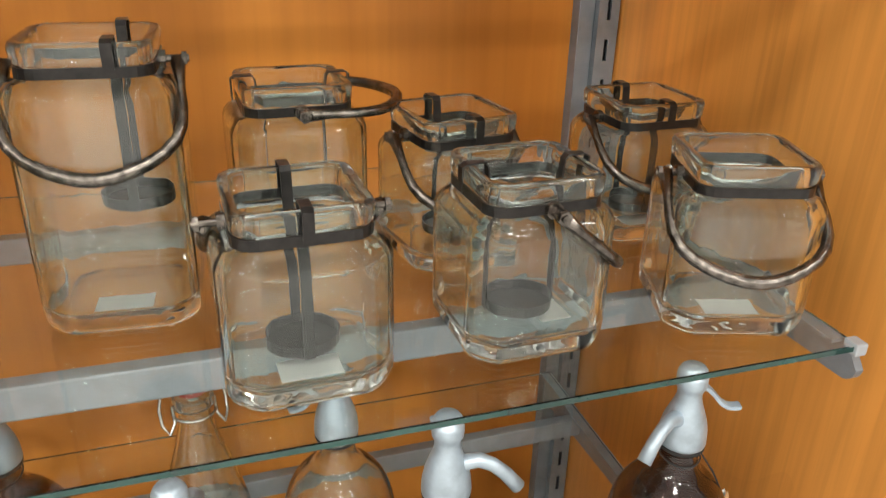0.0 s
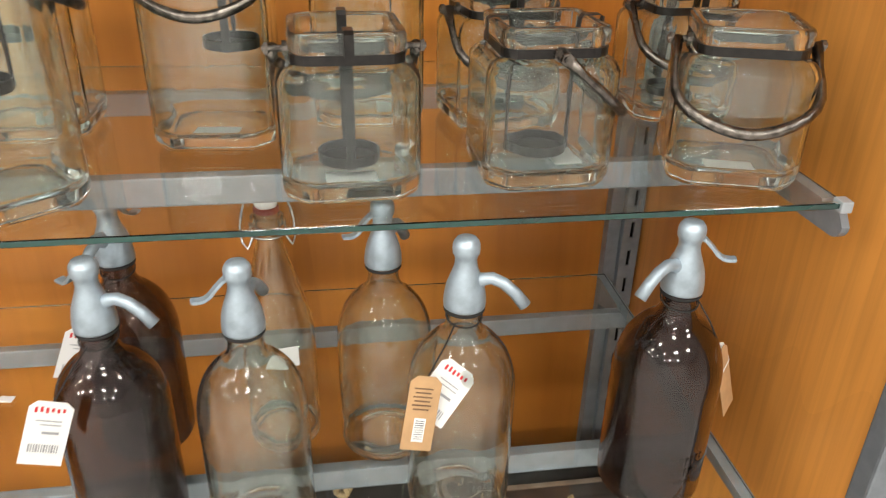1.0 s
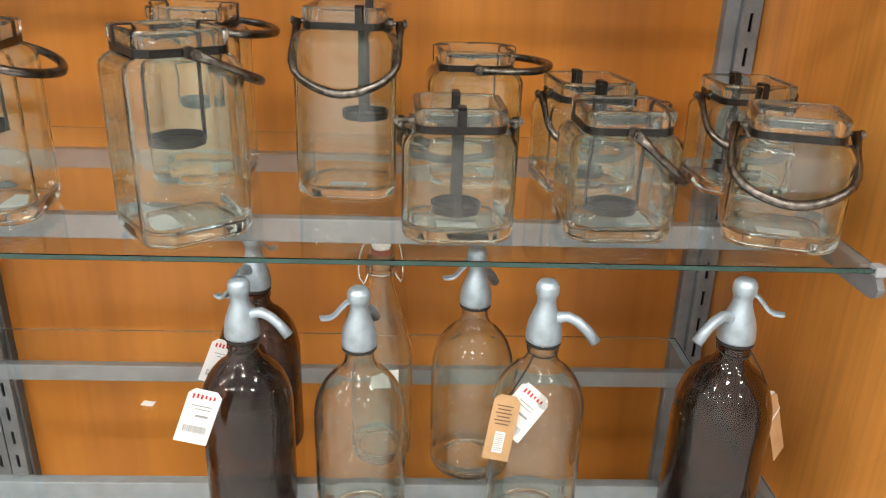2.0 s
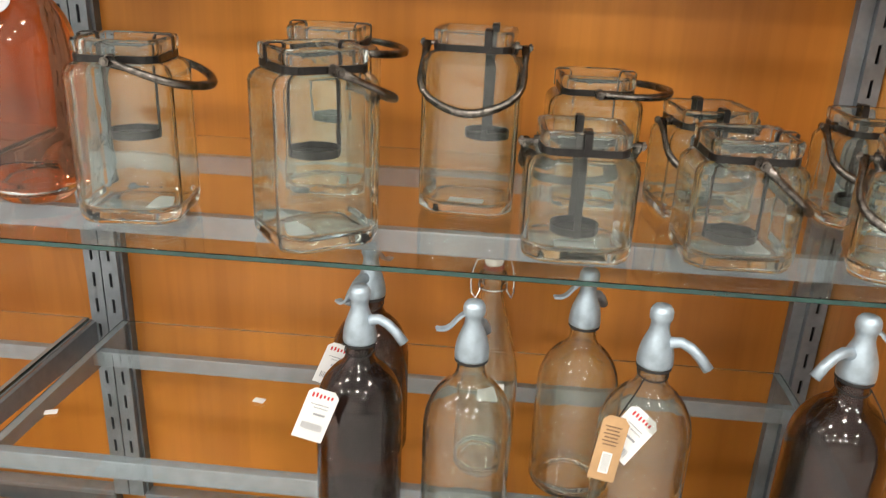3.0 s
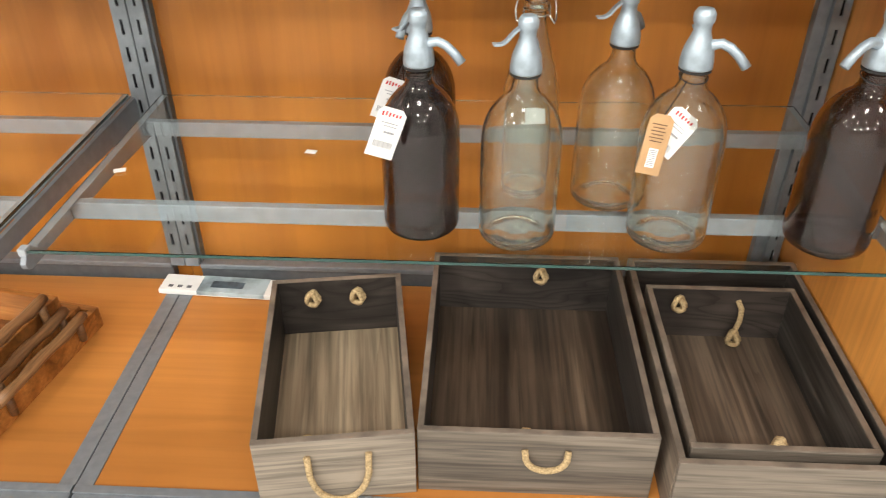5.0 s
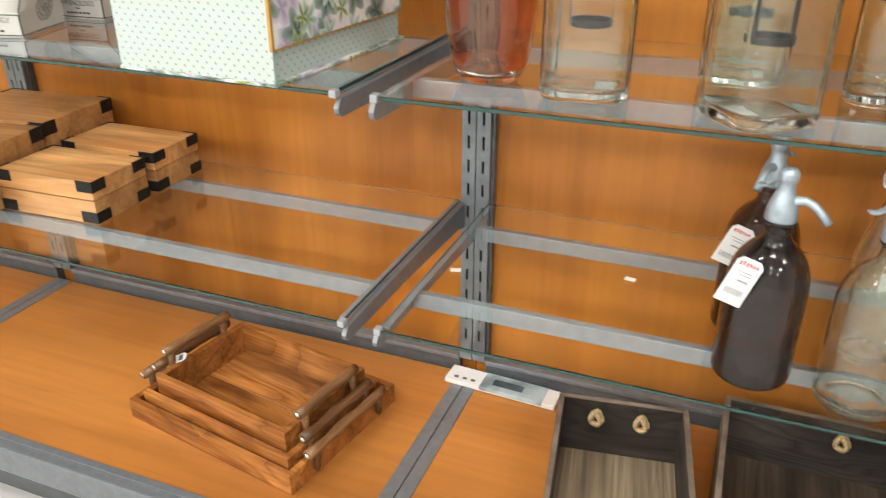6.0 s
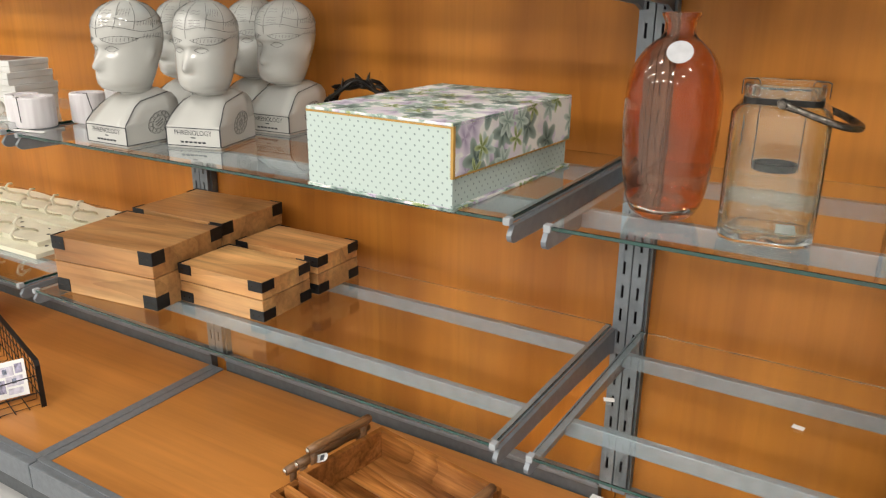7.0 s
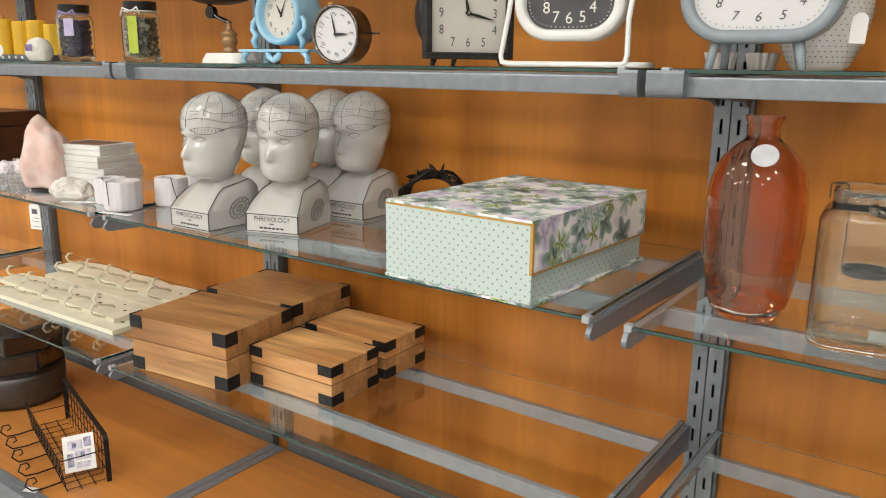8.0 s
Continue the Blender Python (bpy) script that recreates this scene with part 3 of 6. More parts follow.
swing_tag("price_tag", (-0.697, -0.526, 0.817), 12, 20, 0.034, 0.064, PAPER, price_bars(), "white paper price tag hanging on a smoky bottle", -6)
cord_ring(-0.673, -0.462, 0.836, 0.0168, -0.697, -0.525, 0.816)
swing_tag("price_tag", (-0.708, -0.392, 0.800), 14, 22, 0.034, 0.060, PAPER, price_bars(), "white paper price tag hanging on a smoky bottle", -4)
cord_ring(-0.683, -0.338, 0.836, 0.0168, -0.708, -0.392, 0.799)
swing_tag("price_tag", (-0.354, -0.510, 0.811), 0, 40, 0.036, 0.056, PAPER, price_bars(), "white paper price tag with red heading on clear bottle", -30)
swing_tag("card_tag", (-0.388, -0.530, 0.818), 0, 10, 0.028, 0.072, KRAFT, kraft_bars(), "brown kraft card tag with white barcode panel", -12)
cord_ring(-0.347, -0.474, 0.843, 0.0168, -0.388, -0.529, 0.815)
swing_tag("card_tag", (-0.094, -0.494, 0.797), 44, -18, 0.026, 0.084, KRAFT, [], "brown kraft card tag hanging beside smoky bottle", 4)
swing_tag("price_tag", (-0.0966, -0.4915, 0.799), 44, -27, 0.022, 0.032, PAPER, [], "white paper price tag behind a kraft card", 4)
cord_ring(-0.139, -0.478, 0.848, 0.0178, -0.094, -0.494, 0.796)

# small stickers left on the low shelf
for sx, sy, sr in ((-1.148, -0.332, 20), (-0.866, -0.256, -10)):
    st = part("sticker", box(-0.009, 0.009, -0.006, 0.006, 0.0002, 0.001, 0.0003, 1), PAPER)
    st.matrix_basis = pose(sx, sy, Z_LOW, 0, 0, sr)
    tagged(st, "small white sticker stuck to the glass shelf", "sticker", "stray stickers")

# ---- pink vase ----
LABEL = plain("silvered_paper", (0.52, 0.52, 0.54), 0.5, 0, 0.08, 60, 0.03)
vase = thing("pink_vase", pose(-1.077, -0.392, Z_MID, 0, 0, 0), "tall pink glass bottle vase with round white label", "vase")
vp = [(0.0, 0.008), (0.02, 0.006), (0.030, 0.0), (0.038, 0.002), (0.047, 0.012), (0.054, 0.032), (0.060, 0.065), (0.0635, 0.105), (0.0645, 0.145), (0.0625, 0.178), (0.056, 0.204), (0.045, 0.223), (0.032, 0.236), (0.0225, 0.244), (0.0200, 0.252), (0.0205, 0.262), (0.0245, 0.270), (0.0250, 0.274)]
part("glass_body", lathe(hollow(vp, 0.0035, 0.012), 48), PINK, vase, "", True)
lb = part("round_label", lathe([(0.0, 0.0), (0.0165, 0.0), (0.0165, 0.0008), (0.0, 0.0008)], 32), LABEL, vase, "round white paper label")
lb.matrix_basis = Matrix.Translation((0.0155, -0.0490, 0.2270)) @ pose(0, 0, 0, 52, 0, 10)

# ---- flower box ----
def dotted(name):
    m, nt, p = nodes_of(name)
    tc = nt.nodes.new("ShaderNodeTexCoord")
    vo = nt.nodes.new("ShaderNodeTexVoronoi")
    vo.inputs["Scale"].default_value, vo.inputs["Randomness"].default_value = 1.0, 0.0
    mp = nt.nodes.new("ShaderNodeMapping")
    mp.inputs["Rotation"].default_value = (0.0, 0.0, radians(45))
    mp.inputs["Scale"].default_value = (88, 88, 88)
    nt.links.new(tc.outputs["UV"], mp.inputs["Vector"])
    nt.links.new(mp.outputs[0], vo.inputs["Vector"])
    rp = nt.nodes.new("ShaderNodeValToRGB")
    rp.color_ramp.elements[0].position, rp.color_ramp.elements[1].position = 0.12, 0.18
    rp.color_ramp.elements[0].color, rp.color_ramp.elements[1].color = (0.25, 0.32, 0.31, 1), (0.51, 0.605, 0.57, 1)
    nt.links.new(vo.outputs["Distance"], rp.inputs[0])
    nt.links.new(rp.outputs[0], p.inputs["Base Color"])
    p.inputs["Roughness"].default_value = 0.55
    return m


def blossom(name):
    """Printed paper of succulents and flowers: layered soft blotches in cream, lilac and greens."""
    m, nt, p = nodes_of(name)
    _, base, _ = noise_mix(nt, 16, (0.76, 0.72, 0.78), (0.89, 0.89, 0.86), (1, 1, 1), 3, 0.34, 0.50, 0.8, "UV")
    tc = nt.nodes.new("ShaderNodeTexCoord")
    col = base
    for sc, off, c_in, c_out, edge, petals in ((14, 3.9, (0.40, 0.33, 0.48), (0.78, 0.73, 0.82), 0.36, 4), (12.5, 0.3, (0.060, 0.105, 0.095), (0.32, 0.42, 0.38), 0.31, 5), (14, 9.2, (0.22, 0.32, 0.27), (0.58, 0.69, 0.64), 0.26, 6), (12, 7.7, (0.16, 0.22, 0.05), (0.46, 0.54, 0.28), 0.13, 5)):
        mp = nt.nodes.new("ShaderNodeMapping")
        mp.inputs["Scale"].default_value, mp.inputs["Location"].default_value = (sc, sc, sc), (off, off * 1.7, 0)
        nt.links.new(tc.outputs["UV"], mp.inputs["Vector"])
        vo = nt.nodes.new("ShaderNodeTexVoronoi")
        vo.voronoi_dimensions = "2D"
        vo.inputs["Scale"].default_value, vo.inputs["Randomness"].default_value = 1.0, 0.85
        nt.links.new(mp.outputs[0], vo.inputs["Vector"])
        df = nt.nodes.new("ShaderNodeVectorMath")
        df.operation = "SUBTRACT"
        nt.links.new(mp.outputs[0], df.inputs[0])
        nt.links.new(vo.outputs["Position"], df.inputs[1])
        sp = nt.nodes.new("ShaderNodeSeparateXYZ")
        nt.links.new(df.outputs[0], sp.inputs[0])
        at = nt.nodes.new("ShaderNodeMath")
        at.operation = "ARCTAN2"
        nt.links.new(sp.outputs[0], at.inputs[0])
        nt.links.new(sp.outputs[1], at.inputs[1])
        mu = nt.nodes.new("ShaderNodeMath")
        mu.operation = "MULTIPLY"
        mu.inputs[1].default_value = petals
        nt.links.new(at.outputs[0], mu.inputs[0])
        sn = nt.nodes.new("ShaderNodeMath")
        sn.operation = "SINE"
        nt.links.new(mu.outputs[0], sn.inputs[0])
        ra = nt.nodes.new("ShaderNodeMath")
        ra.operation = "MULTIPLY_ADD"
        ra.inputs[1].default_value, ra.inputs[2].default_value = 0.10, 0.0
        nt.links.new(sn.outputs[0], ra.inputs[0])
        dd = nt.nodes.new("ShaderNodeMath")
        dd.operation = "ADD"
        nt.links.new(vo.outputs["Distance"], dd.inputs[0])
        nt.links.new(ra.outputs[0], dd.inputs[1])
        msk = nt.nodes.new("ShaderNodeValToRGB")
        msk.color_ramp.elements[0].position, msk.color_ramp.elements[1].position = edge, edge + 0.05
        msk.color_ramp.elements[0].color, msk.color_ramp.elements[1].color = (1, 1, 1, 1), (0, 0, 0, 1)
        nt.links.new(dd.outputs[0], msk.inputs[0])
        pc = nt.nodes.new("ShaderNodeValToRGB")
        pc.color_ramp.elements[0].position, pc.color_ramp.elements[1].position = 0.0, edge
        pc.color_ramp.elements[0].color, pc.color_ramp.elements[1].color = (*c_in, 1), (*c_out, 1)
        nt.links.new(dd.outputs[0], pc.inputs[0])
        col = mix_color(nt, col, pc.outputs[0], msk.outputs[0], "MIX")
    nt.links.new(col, p.inputs["Base Color"])
    p.inputs["Roughness"].default_value = 0.5
    return m


def uv_metres(ob):
    """Flat UVs in metres on each face by its main direction."""
    me = ob.data
    uv = me.uv_layers.new(name="UVMap")
    for poly in me.polygons:
        n = poly.normal
        ax = max(range(3), key=lambda k: abs(n[k]))
        for li in poly.loop_indices:
            co = me.vertices[me.loops[li].vertex_index].co
            uv.data[li].uv = [(co.y + 3, co.z + 1), (co.x, co.z), (co.x, co.y + 5)][ax]
    return ob


DOTTED, BLOSSOM = dotted("mint_dotted_paper"), blossom("succulent_paper")
GOLD = plain("gold_edge", (0.50, 0.29, 0.07), 0.6, 0.0, 0.1, 30, 0)
gb = thing("keepsake_box", pose(-1.458, -0.352, Z_MID, 0, 0, -3), "mint dotted keepsake box with succulent-print lid", "box")
uv_metres(part("base_tray", box(-0.140, 0.140, -0.188, 0.188, 0.0, 0.005, 0.0015), BLOSSOM, gb, "floral printed base board"))
uv_metres(part("box_body", box(-0.134, 0.133, -0.181, 0.181, 0.0052, 0.112, 0.001), DOTTED, gb, "mint paper body with grey dots"))
uv_metres(part("front_wall", box(-0.1375, 0.1375, -0.1865, -0.1812, 0.0052, 0.1215, 0.0008), DOTTED, gb, "mint dotted front wall"))
uv_metres(part("lid_top", box(-0.1375, 0.1375, -0.1865, 0.186, 0.1217, 0.126, 0.001), BLOSSOM, gb, "succulent-print lid"))
uv_metres(part("lid_flap", box(0.1335, 0.1378, -0.1810, 0.186, 0.050, 0.1215, 0.0008), BLOSSOM, gb, "succulent-print lid side"))
part("gold_edging", box(0.1336, 0.1382, -0.1812, 0.186, 0.0475, 0.0498), GOLD, gb, "gold paper edging")
part("gold_edging", box(0.1340, 0.1384, -0.1869, -0.1813, 0.0475, 0.1215), GOLD, gb, "gold paper edging")
part("gold_edging", box(-0.1378, 0.1378, -0.1872, -0.1866, 0.1185, 0.1214), GOLD, gb, "gold paper edging")

# ---- acacia boxes with black corners ----
BOXW = wood("acacia_board", (0.50, 0.215, 0.075), (0.95, 0.57, 0.245), "X", 0.9, 0.36, 0.28, True, 0.0, 9.0, 2.0, 2.4, 0.30, 7.0)
IRON = plain("black_iron_corner", (0.012, 0.012, 0.013), 0.5, 0.3, 0.3, 80, 0.1)


def wood_box(m, sx, sy, sz, label):
    b = thing("wooden_box", m, label, "box", "wooden boxes with black corners")
    hx, hy = sx / 2, sy / 2
    cut = sz * 0.56
    part("box_base", box(-hx, hx, -hy, hy, 0, cut - 0.0008, 0.0015), BOXW, b)
    part("lid", box(-hx, hx, -hy, hy, cut + 0.0008, sz, 0.0022), BOXW, b)
    ch, cl, t = sz * 0.17 + 0.008, 0.036, 0.0016
    for ix in (-1, 1):
        for iy in (-1, 1):
            for z0, z1 in ((0.002, 0.002 + ch), (sz - ch + t, sz + t)):
                bm = bmesh.new()
                x, y = ix * hx, iy * hy
                bx(bm, min(x + ix * t, x - ix * cl), max(x + ix * t, x - ix * cl), min(y, y + iy * t), max(y, y + iy * t), z0, z1, 0.0005, 1)
                bx(bm, min(x, x + ix * t), max(x, x + ix * t), min(y, y - iy * cl), max(y, y - iy * cl), z0, z1, 0.0005, 1)
                c = part("corner_guard", bm, IRON, b, "black iron corner guard")
                for k in (0.3, 0.7):
                    rv = part("rivet", lathe([(0, 0), (0.0018, 0.0002), (0.0012, 0.0012), (0, 0.0014)], 8), BAIL, c)
                    rv.matrix_basis = Matrix.Translation((x - ix * cl * k, y + iy * t, (z0 + z1) / 2)) @ pose(0, 0, 0, 90 if iy < 0 else -90)
    return b


wood_box(pose(-2.232, -0.398, Z_LOW, 0, 0, 7), 0.285, 0.215, 0.128, "large honey-brown acacia wood box with black corners")
wood_box(pose(-1.968, -0.340, Z_LOW, 0, 0, 2), 0.232, 0.150, 0.086, "small honey-brown acacia wood box with black corners")
wood_box(pose(-1.975, -0.165, Z_LOW, 0, 0, 1), 0.240, 0.145, 0.086, "small acacia wood box with black corners behind another")
wood_box(pose(-2.262, -0.165, Z_LOW, 0, 0, 4), 0.285, 0.215, 0.128, "large acacia wood box with black corners near wall")

# ---- nested rustic trays ----
TEAK = wood("reclaimed_teak", (0.24, 0.076, 0.016), (0.72, 0.31, 0.085), "X", 1.2, 0.26, 0.35, True, 0.35, 11.0, 3.0, 1.8, 0.40, 11.0)
BARK = wood("branch_bark", (0.13, 0.058, 0.024), (0.38, 0.20, 0.09), "Y", 2.5, 0.40, 0.55, True)
CHROME = plain("bright_nail_head", (0.72, 0.69, 0.62), 0.2, 1.0, 0.1, 50, 0)


def tray(m, sx, sy, hh, label, planks, handle_lift):
    t = thing("wooden_tray", m, label, "tray", "nested wooden trays")
    hx, hy, th = sx / 2, sy / 2, 0.014
    for k in range(planks):
        y0 = -hy + th + (sy - 2 * th) * k / planks
        y1 = -hy + th + (sy - 2 * th) * (k + 1) / planks
        part("base_plank", box(-hx + th, hx - th, y0 + 0.0006, y1 - 0.0006, 0.0, 0.009, 0.001, 1), TEAK, t)
    part("side_board", box(-hx, hx, -hy, -hy + th, 0, hh, 0.002), TEAK, t)
    part("side_board", box(-hx, hx, hy - th, hy, 0, hh, 0.002), TEAK, t)
    part("end_board", box(-hx, -hx + th, -hy + th, hy - th, 0, hh, 0.002), TEAK, t)
    part("end_board", box(hx - th, hx, -hy + th, hy - th, 0, hh, 0.002), TEAK, t)
    for s in (-1, 1):
        x = s * (hx + 0.004)
        L = sy * 0.36
        zz = hh + handle_lift + (0.014 if s < 0 else 0.0)
        pts = [(x + 0.0013 * math.sin(k * 1.3), -L + 2 * L * k / 8, zz + 0.0012 * math.sin(k * 1.7 + s)) for k in range(9)]
        log = part("branch_handle", tube(bmesh.new(), pts, [0.0102 + 0.0012 * math.sin(k * 2.1 + s) for k in range(9)], 12), BARK, t, "rounded branch handle", True)
        for e in (-1, 1):
            part("handle_post", tube(bmesh.new(), [(x + s * 0.003, e * L * 0.82, hh * 0.42), (x + s * 0.003, e * L * 0.82, hh), (x, e * L * 0.82, zz - 0.003)], [0.0068, 0.0076, 0.0082], 10), BARK, t, "short branch post", True)
            nd = part("nail_head", lathe([(0, 0), (0.0075, 0.0004), (0.0066, 0.003), (0.003, 0.0045), (0, 0.005)], 14), CHROME, log, "bright nail head", True)
            nd.matrix_basis = Matrix.Translation((x, e * (L + 0.0005), zz)) @ pose(0, 0, 0, 90 if e < 0 else -90)
    return t


TRAY_C, TRAY_Y = Vector((-1.588, -0.318, Z_DECK)), -10.0
tray(Matrix.Translation(TRAY_C) @ pose(0, 0, 0.0003, 0, 0, TRAY_Y), 0.445, 0.335, 0.046, "large reclaimed teak tray with branch handles", 5, 0.016)
tray(Matrix.Translation(TRAY_C) @ pose(0, 0, 0.0095, 0, 0, TRAY_Y), 0.400, 0.292, 0.052, "middle reclaimed teak tray nested in a larger one", 5, 0.020)
tray(Matrix.Translation(TRAY_C) @ pose(0, 0, 0.019, 0, 0, TRAY_Y), 0.356, 0.250, 0.078, "small reclaimed teak tray on top of nested trays", 4, 0.022)
swing_tag("price_tag", Vector((-1.757, -0.342, 0.300)), -30, 60, 0.022, 0.034, PAPER, [(0, -0.014, 0.014, 0.010, INK)], "small printed price tag tied to a tray handle", -35)

# ---- weathered crates with rope ----
CRATE = wood("weathered_grey_wood", (0.13, 0.10, 0.077), (0.40, 0.325, 0.26), "Y", 0.9, 0.62, 0.45, True, 0.0, 13.0, 1.8, 1.2)
CRATE_X = wood("weathered_grey_wood_face", (0.105, 0.085, 0.070), (0.31, 0.262, 0.215), "X", 1.2, 0.62, 0.55, True, 0.0, 14.0, 1.6, 1.0)
CRATE_IN = wood("dark_inner_wood", (0.014, 0.012, 0.011), (0.075, 0.062, 0.056), "X", 1.0, 0.5, 0.4, True, 0.0, 14.0, 2.6, 2.0, 0.6, 22.0)
CRATE_SIDE = wood("dark_inner_side", (0.018, 0.016, 0.015), (0.125, 0.112, 0.103), "Y", 1.3, 0.5, 0.75, True, 0.0, 22.0, 1.2, 0.8, 0.4, 10.0)
CRATE_PALE = wood("pale_streaked_base", (0.210, 0.150, 0.100), (0.68, 0.54, 0.385), "Y", 1.0, 0.6, 0.55, True, 0.0, 26.0, 1.0, 0.9, 0.30, 5.0)
CRATE_BROWN = wood("brown_streaked_base", (0.040, 0.028, 0.020), (0.190, 0.136, 0.096), "Y", 1.1, 0.55, 0.6, True, 0.0, 24.0, 1.0, 0.9, 0.35, 5.0)
CRATE_MID = wood("mid_brown_base", (0.075, 0.054, 0.040), (0.280, 0.210, 0.160), "Y", 1.1, 0.55, 0.6, True, 0.0, 24.0, 1.0, 0.9, 0.32, 5.0)
RAW = plain("raw_plywood_edge", (0.165, 0.128, 0.098), 0.7, 0, 0.3, 25, 0.1)
ROPE = plain("jute_rope", (0.42, 0.30, 0.155), 0.9, 0, 0.3, 300, 0.5)


def rope_handle(parent, x0, x1, y, z, sag, out):
    pts = []
    for k in range(13):
        a = k / 12
        b = a * a * (3 - 2 * a)
        pts.append((x0 + (x1 - x0) * b, y - out * math.sin(math.pi * a) ** 0.6, z - sag * math.sin(math.pi * a) ** 0.6))
    part("rope_handle", tube(bmesh.new(), pts, 0.0052, 8), ROPE, parent, "jute rope handle", True)


def rope_knot(parent, x, y, z, r=0.011):
    bm = bmesh.new()
    for ph in (0.0, 2.1, 4.2):
        pts = []
        for k in range(14):
            a = 2 * math.pi * k / 14
            v = Vector((r * 0.8 * math.cos(a), r * 0.45 * math.sin(2 * a + ph), r * 1.15 * math.sin(a)))
            v.rotate(Euler((ph * 0.5, ph, ph * 0.7)))
            pts.append(Vector((v.x, v.y, v.z * 1.25)) + Vector((x, y, z)))
        tube(bm, pts, 0.0048, 6, True)
    part("rope_knot", bm, ROPE, parent, "tied jute knot", True)


def crate(m, sx, sy, hh, label, ropes=True, knots=((-0.2, 0.2), (-0.2, 0.2)), floor_m=None):
    c = thing("wooden_crate", m, label, "crate", "weathered crates")
    hx, hy, th = sx / 2, sy / 2, 0.010
    part("base_board", box(-hx + th + 0.0003, hx - th - 0.0003, -hy + th, hy - th, 0.0, 0.010, 0.0004, 1), floor_m or CRATE_PALE, c, "streaked wood base board")
    for y0, s in ((-hy, -1), (hy - th, 1)):
        e = part("end_board", box(-hx, hx, y0 + (0.002 if s > 0 else 0), y0 + th - (0.002 if s < 0 else 0), 0, hh - 0.002, 0.001, 1), CRATE_X, c, "weathered grey end board")
        part("end_lining", box(-hx + th, hx - th, (y0 - 0.0002) if s > 0 else (y0 + th - 0.0018), (y0 + 0.0018) if s > 0 else (y0 + th + 0.0002), 0.010, hh - 0.002), CRATE_IN, c, "dark grained inner face")
        part("rim_strip", box(-hx, hx, y0, y0 + th, hh - 0.0018, hh, 0.0005, 1), RAW, c, "pale raw wood rim")
    for x0, s in ((-hx, -1), (hx - th, 1)):
        part("side_board", box(x0 + (0.002 if s > 0 else 0), x0 + th - (0.002 if s < 0 else 0), -hy + th + 0.0003, hy - th - 0.0003, 0, hh - 0.002, 0.001, 1), CRATE, c, "weathered grey side board")
        part("side_lining", box((x0 - 0.0002) if s > 0 else (x0 + th - 0.0018), (x0 + 0.0018) if s > 0 else (x0 + th + 0.0002), -hy + th + 0.001, hy - th - 0.001, 0.010, hh - 0.002), CRATE_SIDE, c, "dark grained inner face")
        part("rim_strip", box(x0, x0 + th, -hy + th + 0.0003, hy - th - 0.0003, hh - 0.0018, hh, 0.0005, 1), RAW, c, "pale raw wood rim")
    if ropes:
        rope_handle(c, sx * knots[0][0], sx * knots[0][1], -hy - 0.003, hh - 0.032, 0.085 if sx < 0.3 else 0.030, 0.012)
        rope_knot(c, sx * knots[0][0], -hy + th + 0.008, hh - 0.030)
        for kx in knots[1]:
            rope_knot(c, sx * kx, hy - th - 0.010, hh - 0.034)
    return c


crate(pose(-0.829, -0.388, Z_DECK, 0, 0, 8.5), 0.240, 0.404, 0.134, "small weathered grey wooden crate with rope handles", True, ((-0.17, 0.21), (-0.20, 0.15)))
crate(pose(-0.499, -0.333, Z_DECK, 0, 0, 0), 0.358, 0.462, 0.134, "large weathered grey wooden crate with rope handles", True, ((-0.05, 0.13), (0.08,)), CRATE_BROWN)
crate(pose(-0.143, -0.356, Z_DECK, 0, 0, 0), 0.318, 0.504, 0.134, "large weathered grey wooden crate holding a smaller one", False)
inner = crate(pose(-0.143, -0.379, Z_DECK + 0.0102, 0, 0, 0), 0.272, 0.394, 0.122, "smaller weathered wooden crate nested in another", False, ((-0.2, 0.2), (-0.2, 0.2)), CRATE_MID)
rope_knot(inner, -0.075, 0.178, 0.092)
part("rope_handle", tube(bmesh.new(), [(0.035, 0.184, 0.100), (0.042, 0.176, 0.085), (0.043, 0.174, 0.060), (0.036, 0.170, 0.035), (0.034, 0.168, 0.022)], 0.0052, 8), ROPE, inner, "jute rope end", True)
rope_knot(inner, 0.034, 0.166, 0.024)
rope_knot(inner, -0.005, -0.180, 0.112, 0.009)

# ---- paper scrap on the deck ----
sc = part("paper_scrap", box(-0.020, 0.020, -0.011, 0.011, 0.0, 0.0008, 0.0002, 1), PAPER)
sc.matrix_basis = pose(-2.775, -0.592, Z_DECK + 0.0052, 0, 0, 25)
tagged(sc, "small white paper scrap lying at the deck edge", "paper")

# ---- narrow packet by the upright ----
pk = thing("narrow_packet", pose(-1.135, -0.066, Z_DECK + 0.0022, 0, 0, -3), "flat white and blue printed packet on the deck", "packet")
PKM = plain("blue_print", (0.30, 0.37, 0.40), 0.5, 0, 0.5, 18, 0)
part("packet_body", box(-0.128, 0.128, -0.028, 0.028, 0, 0.012, 0.002), PAPER, pk)
part("printed_field", box(-0.045, 0.100, -0.0284, 0.0284, 0.003, 0.0126, 0.0005, 1), PKM, pk, "blue-grey printed field")
part("dark_motif", box(-0.02, 0.05, -0.012, 0.010, 0.0127, 0.0131), plain("dark_blue_print", (0.05, 0.075, 0.095), 0.5, 0, 0.5, 40, 0), pk, "dark blue printed motif")
for k in range(3):
    part("printed_bar", box(-0.110 + k * 0.02, -0.100 + k * 0.02, -0.018, -0.010, 0.0123, 0.0127), INK, pk)


# ---- lettering ----
GLYPHS = {}


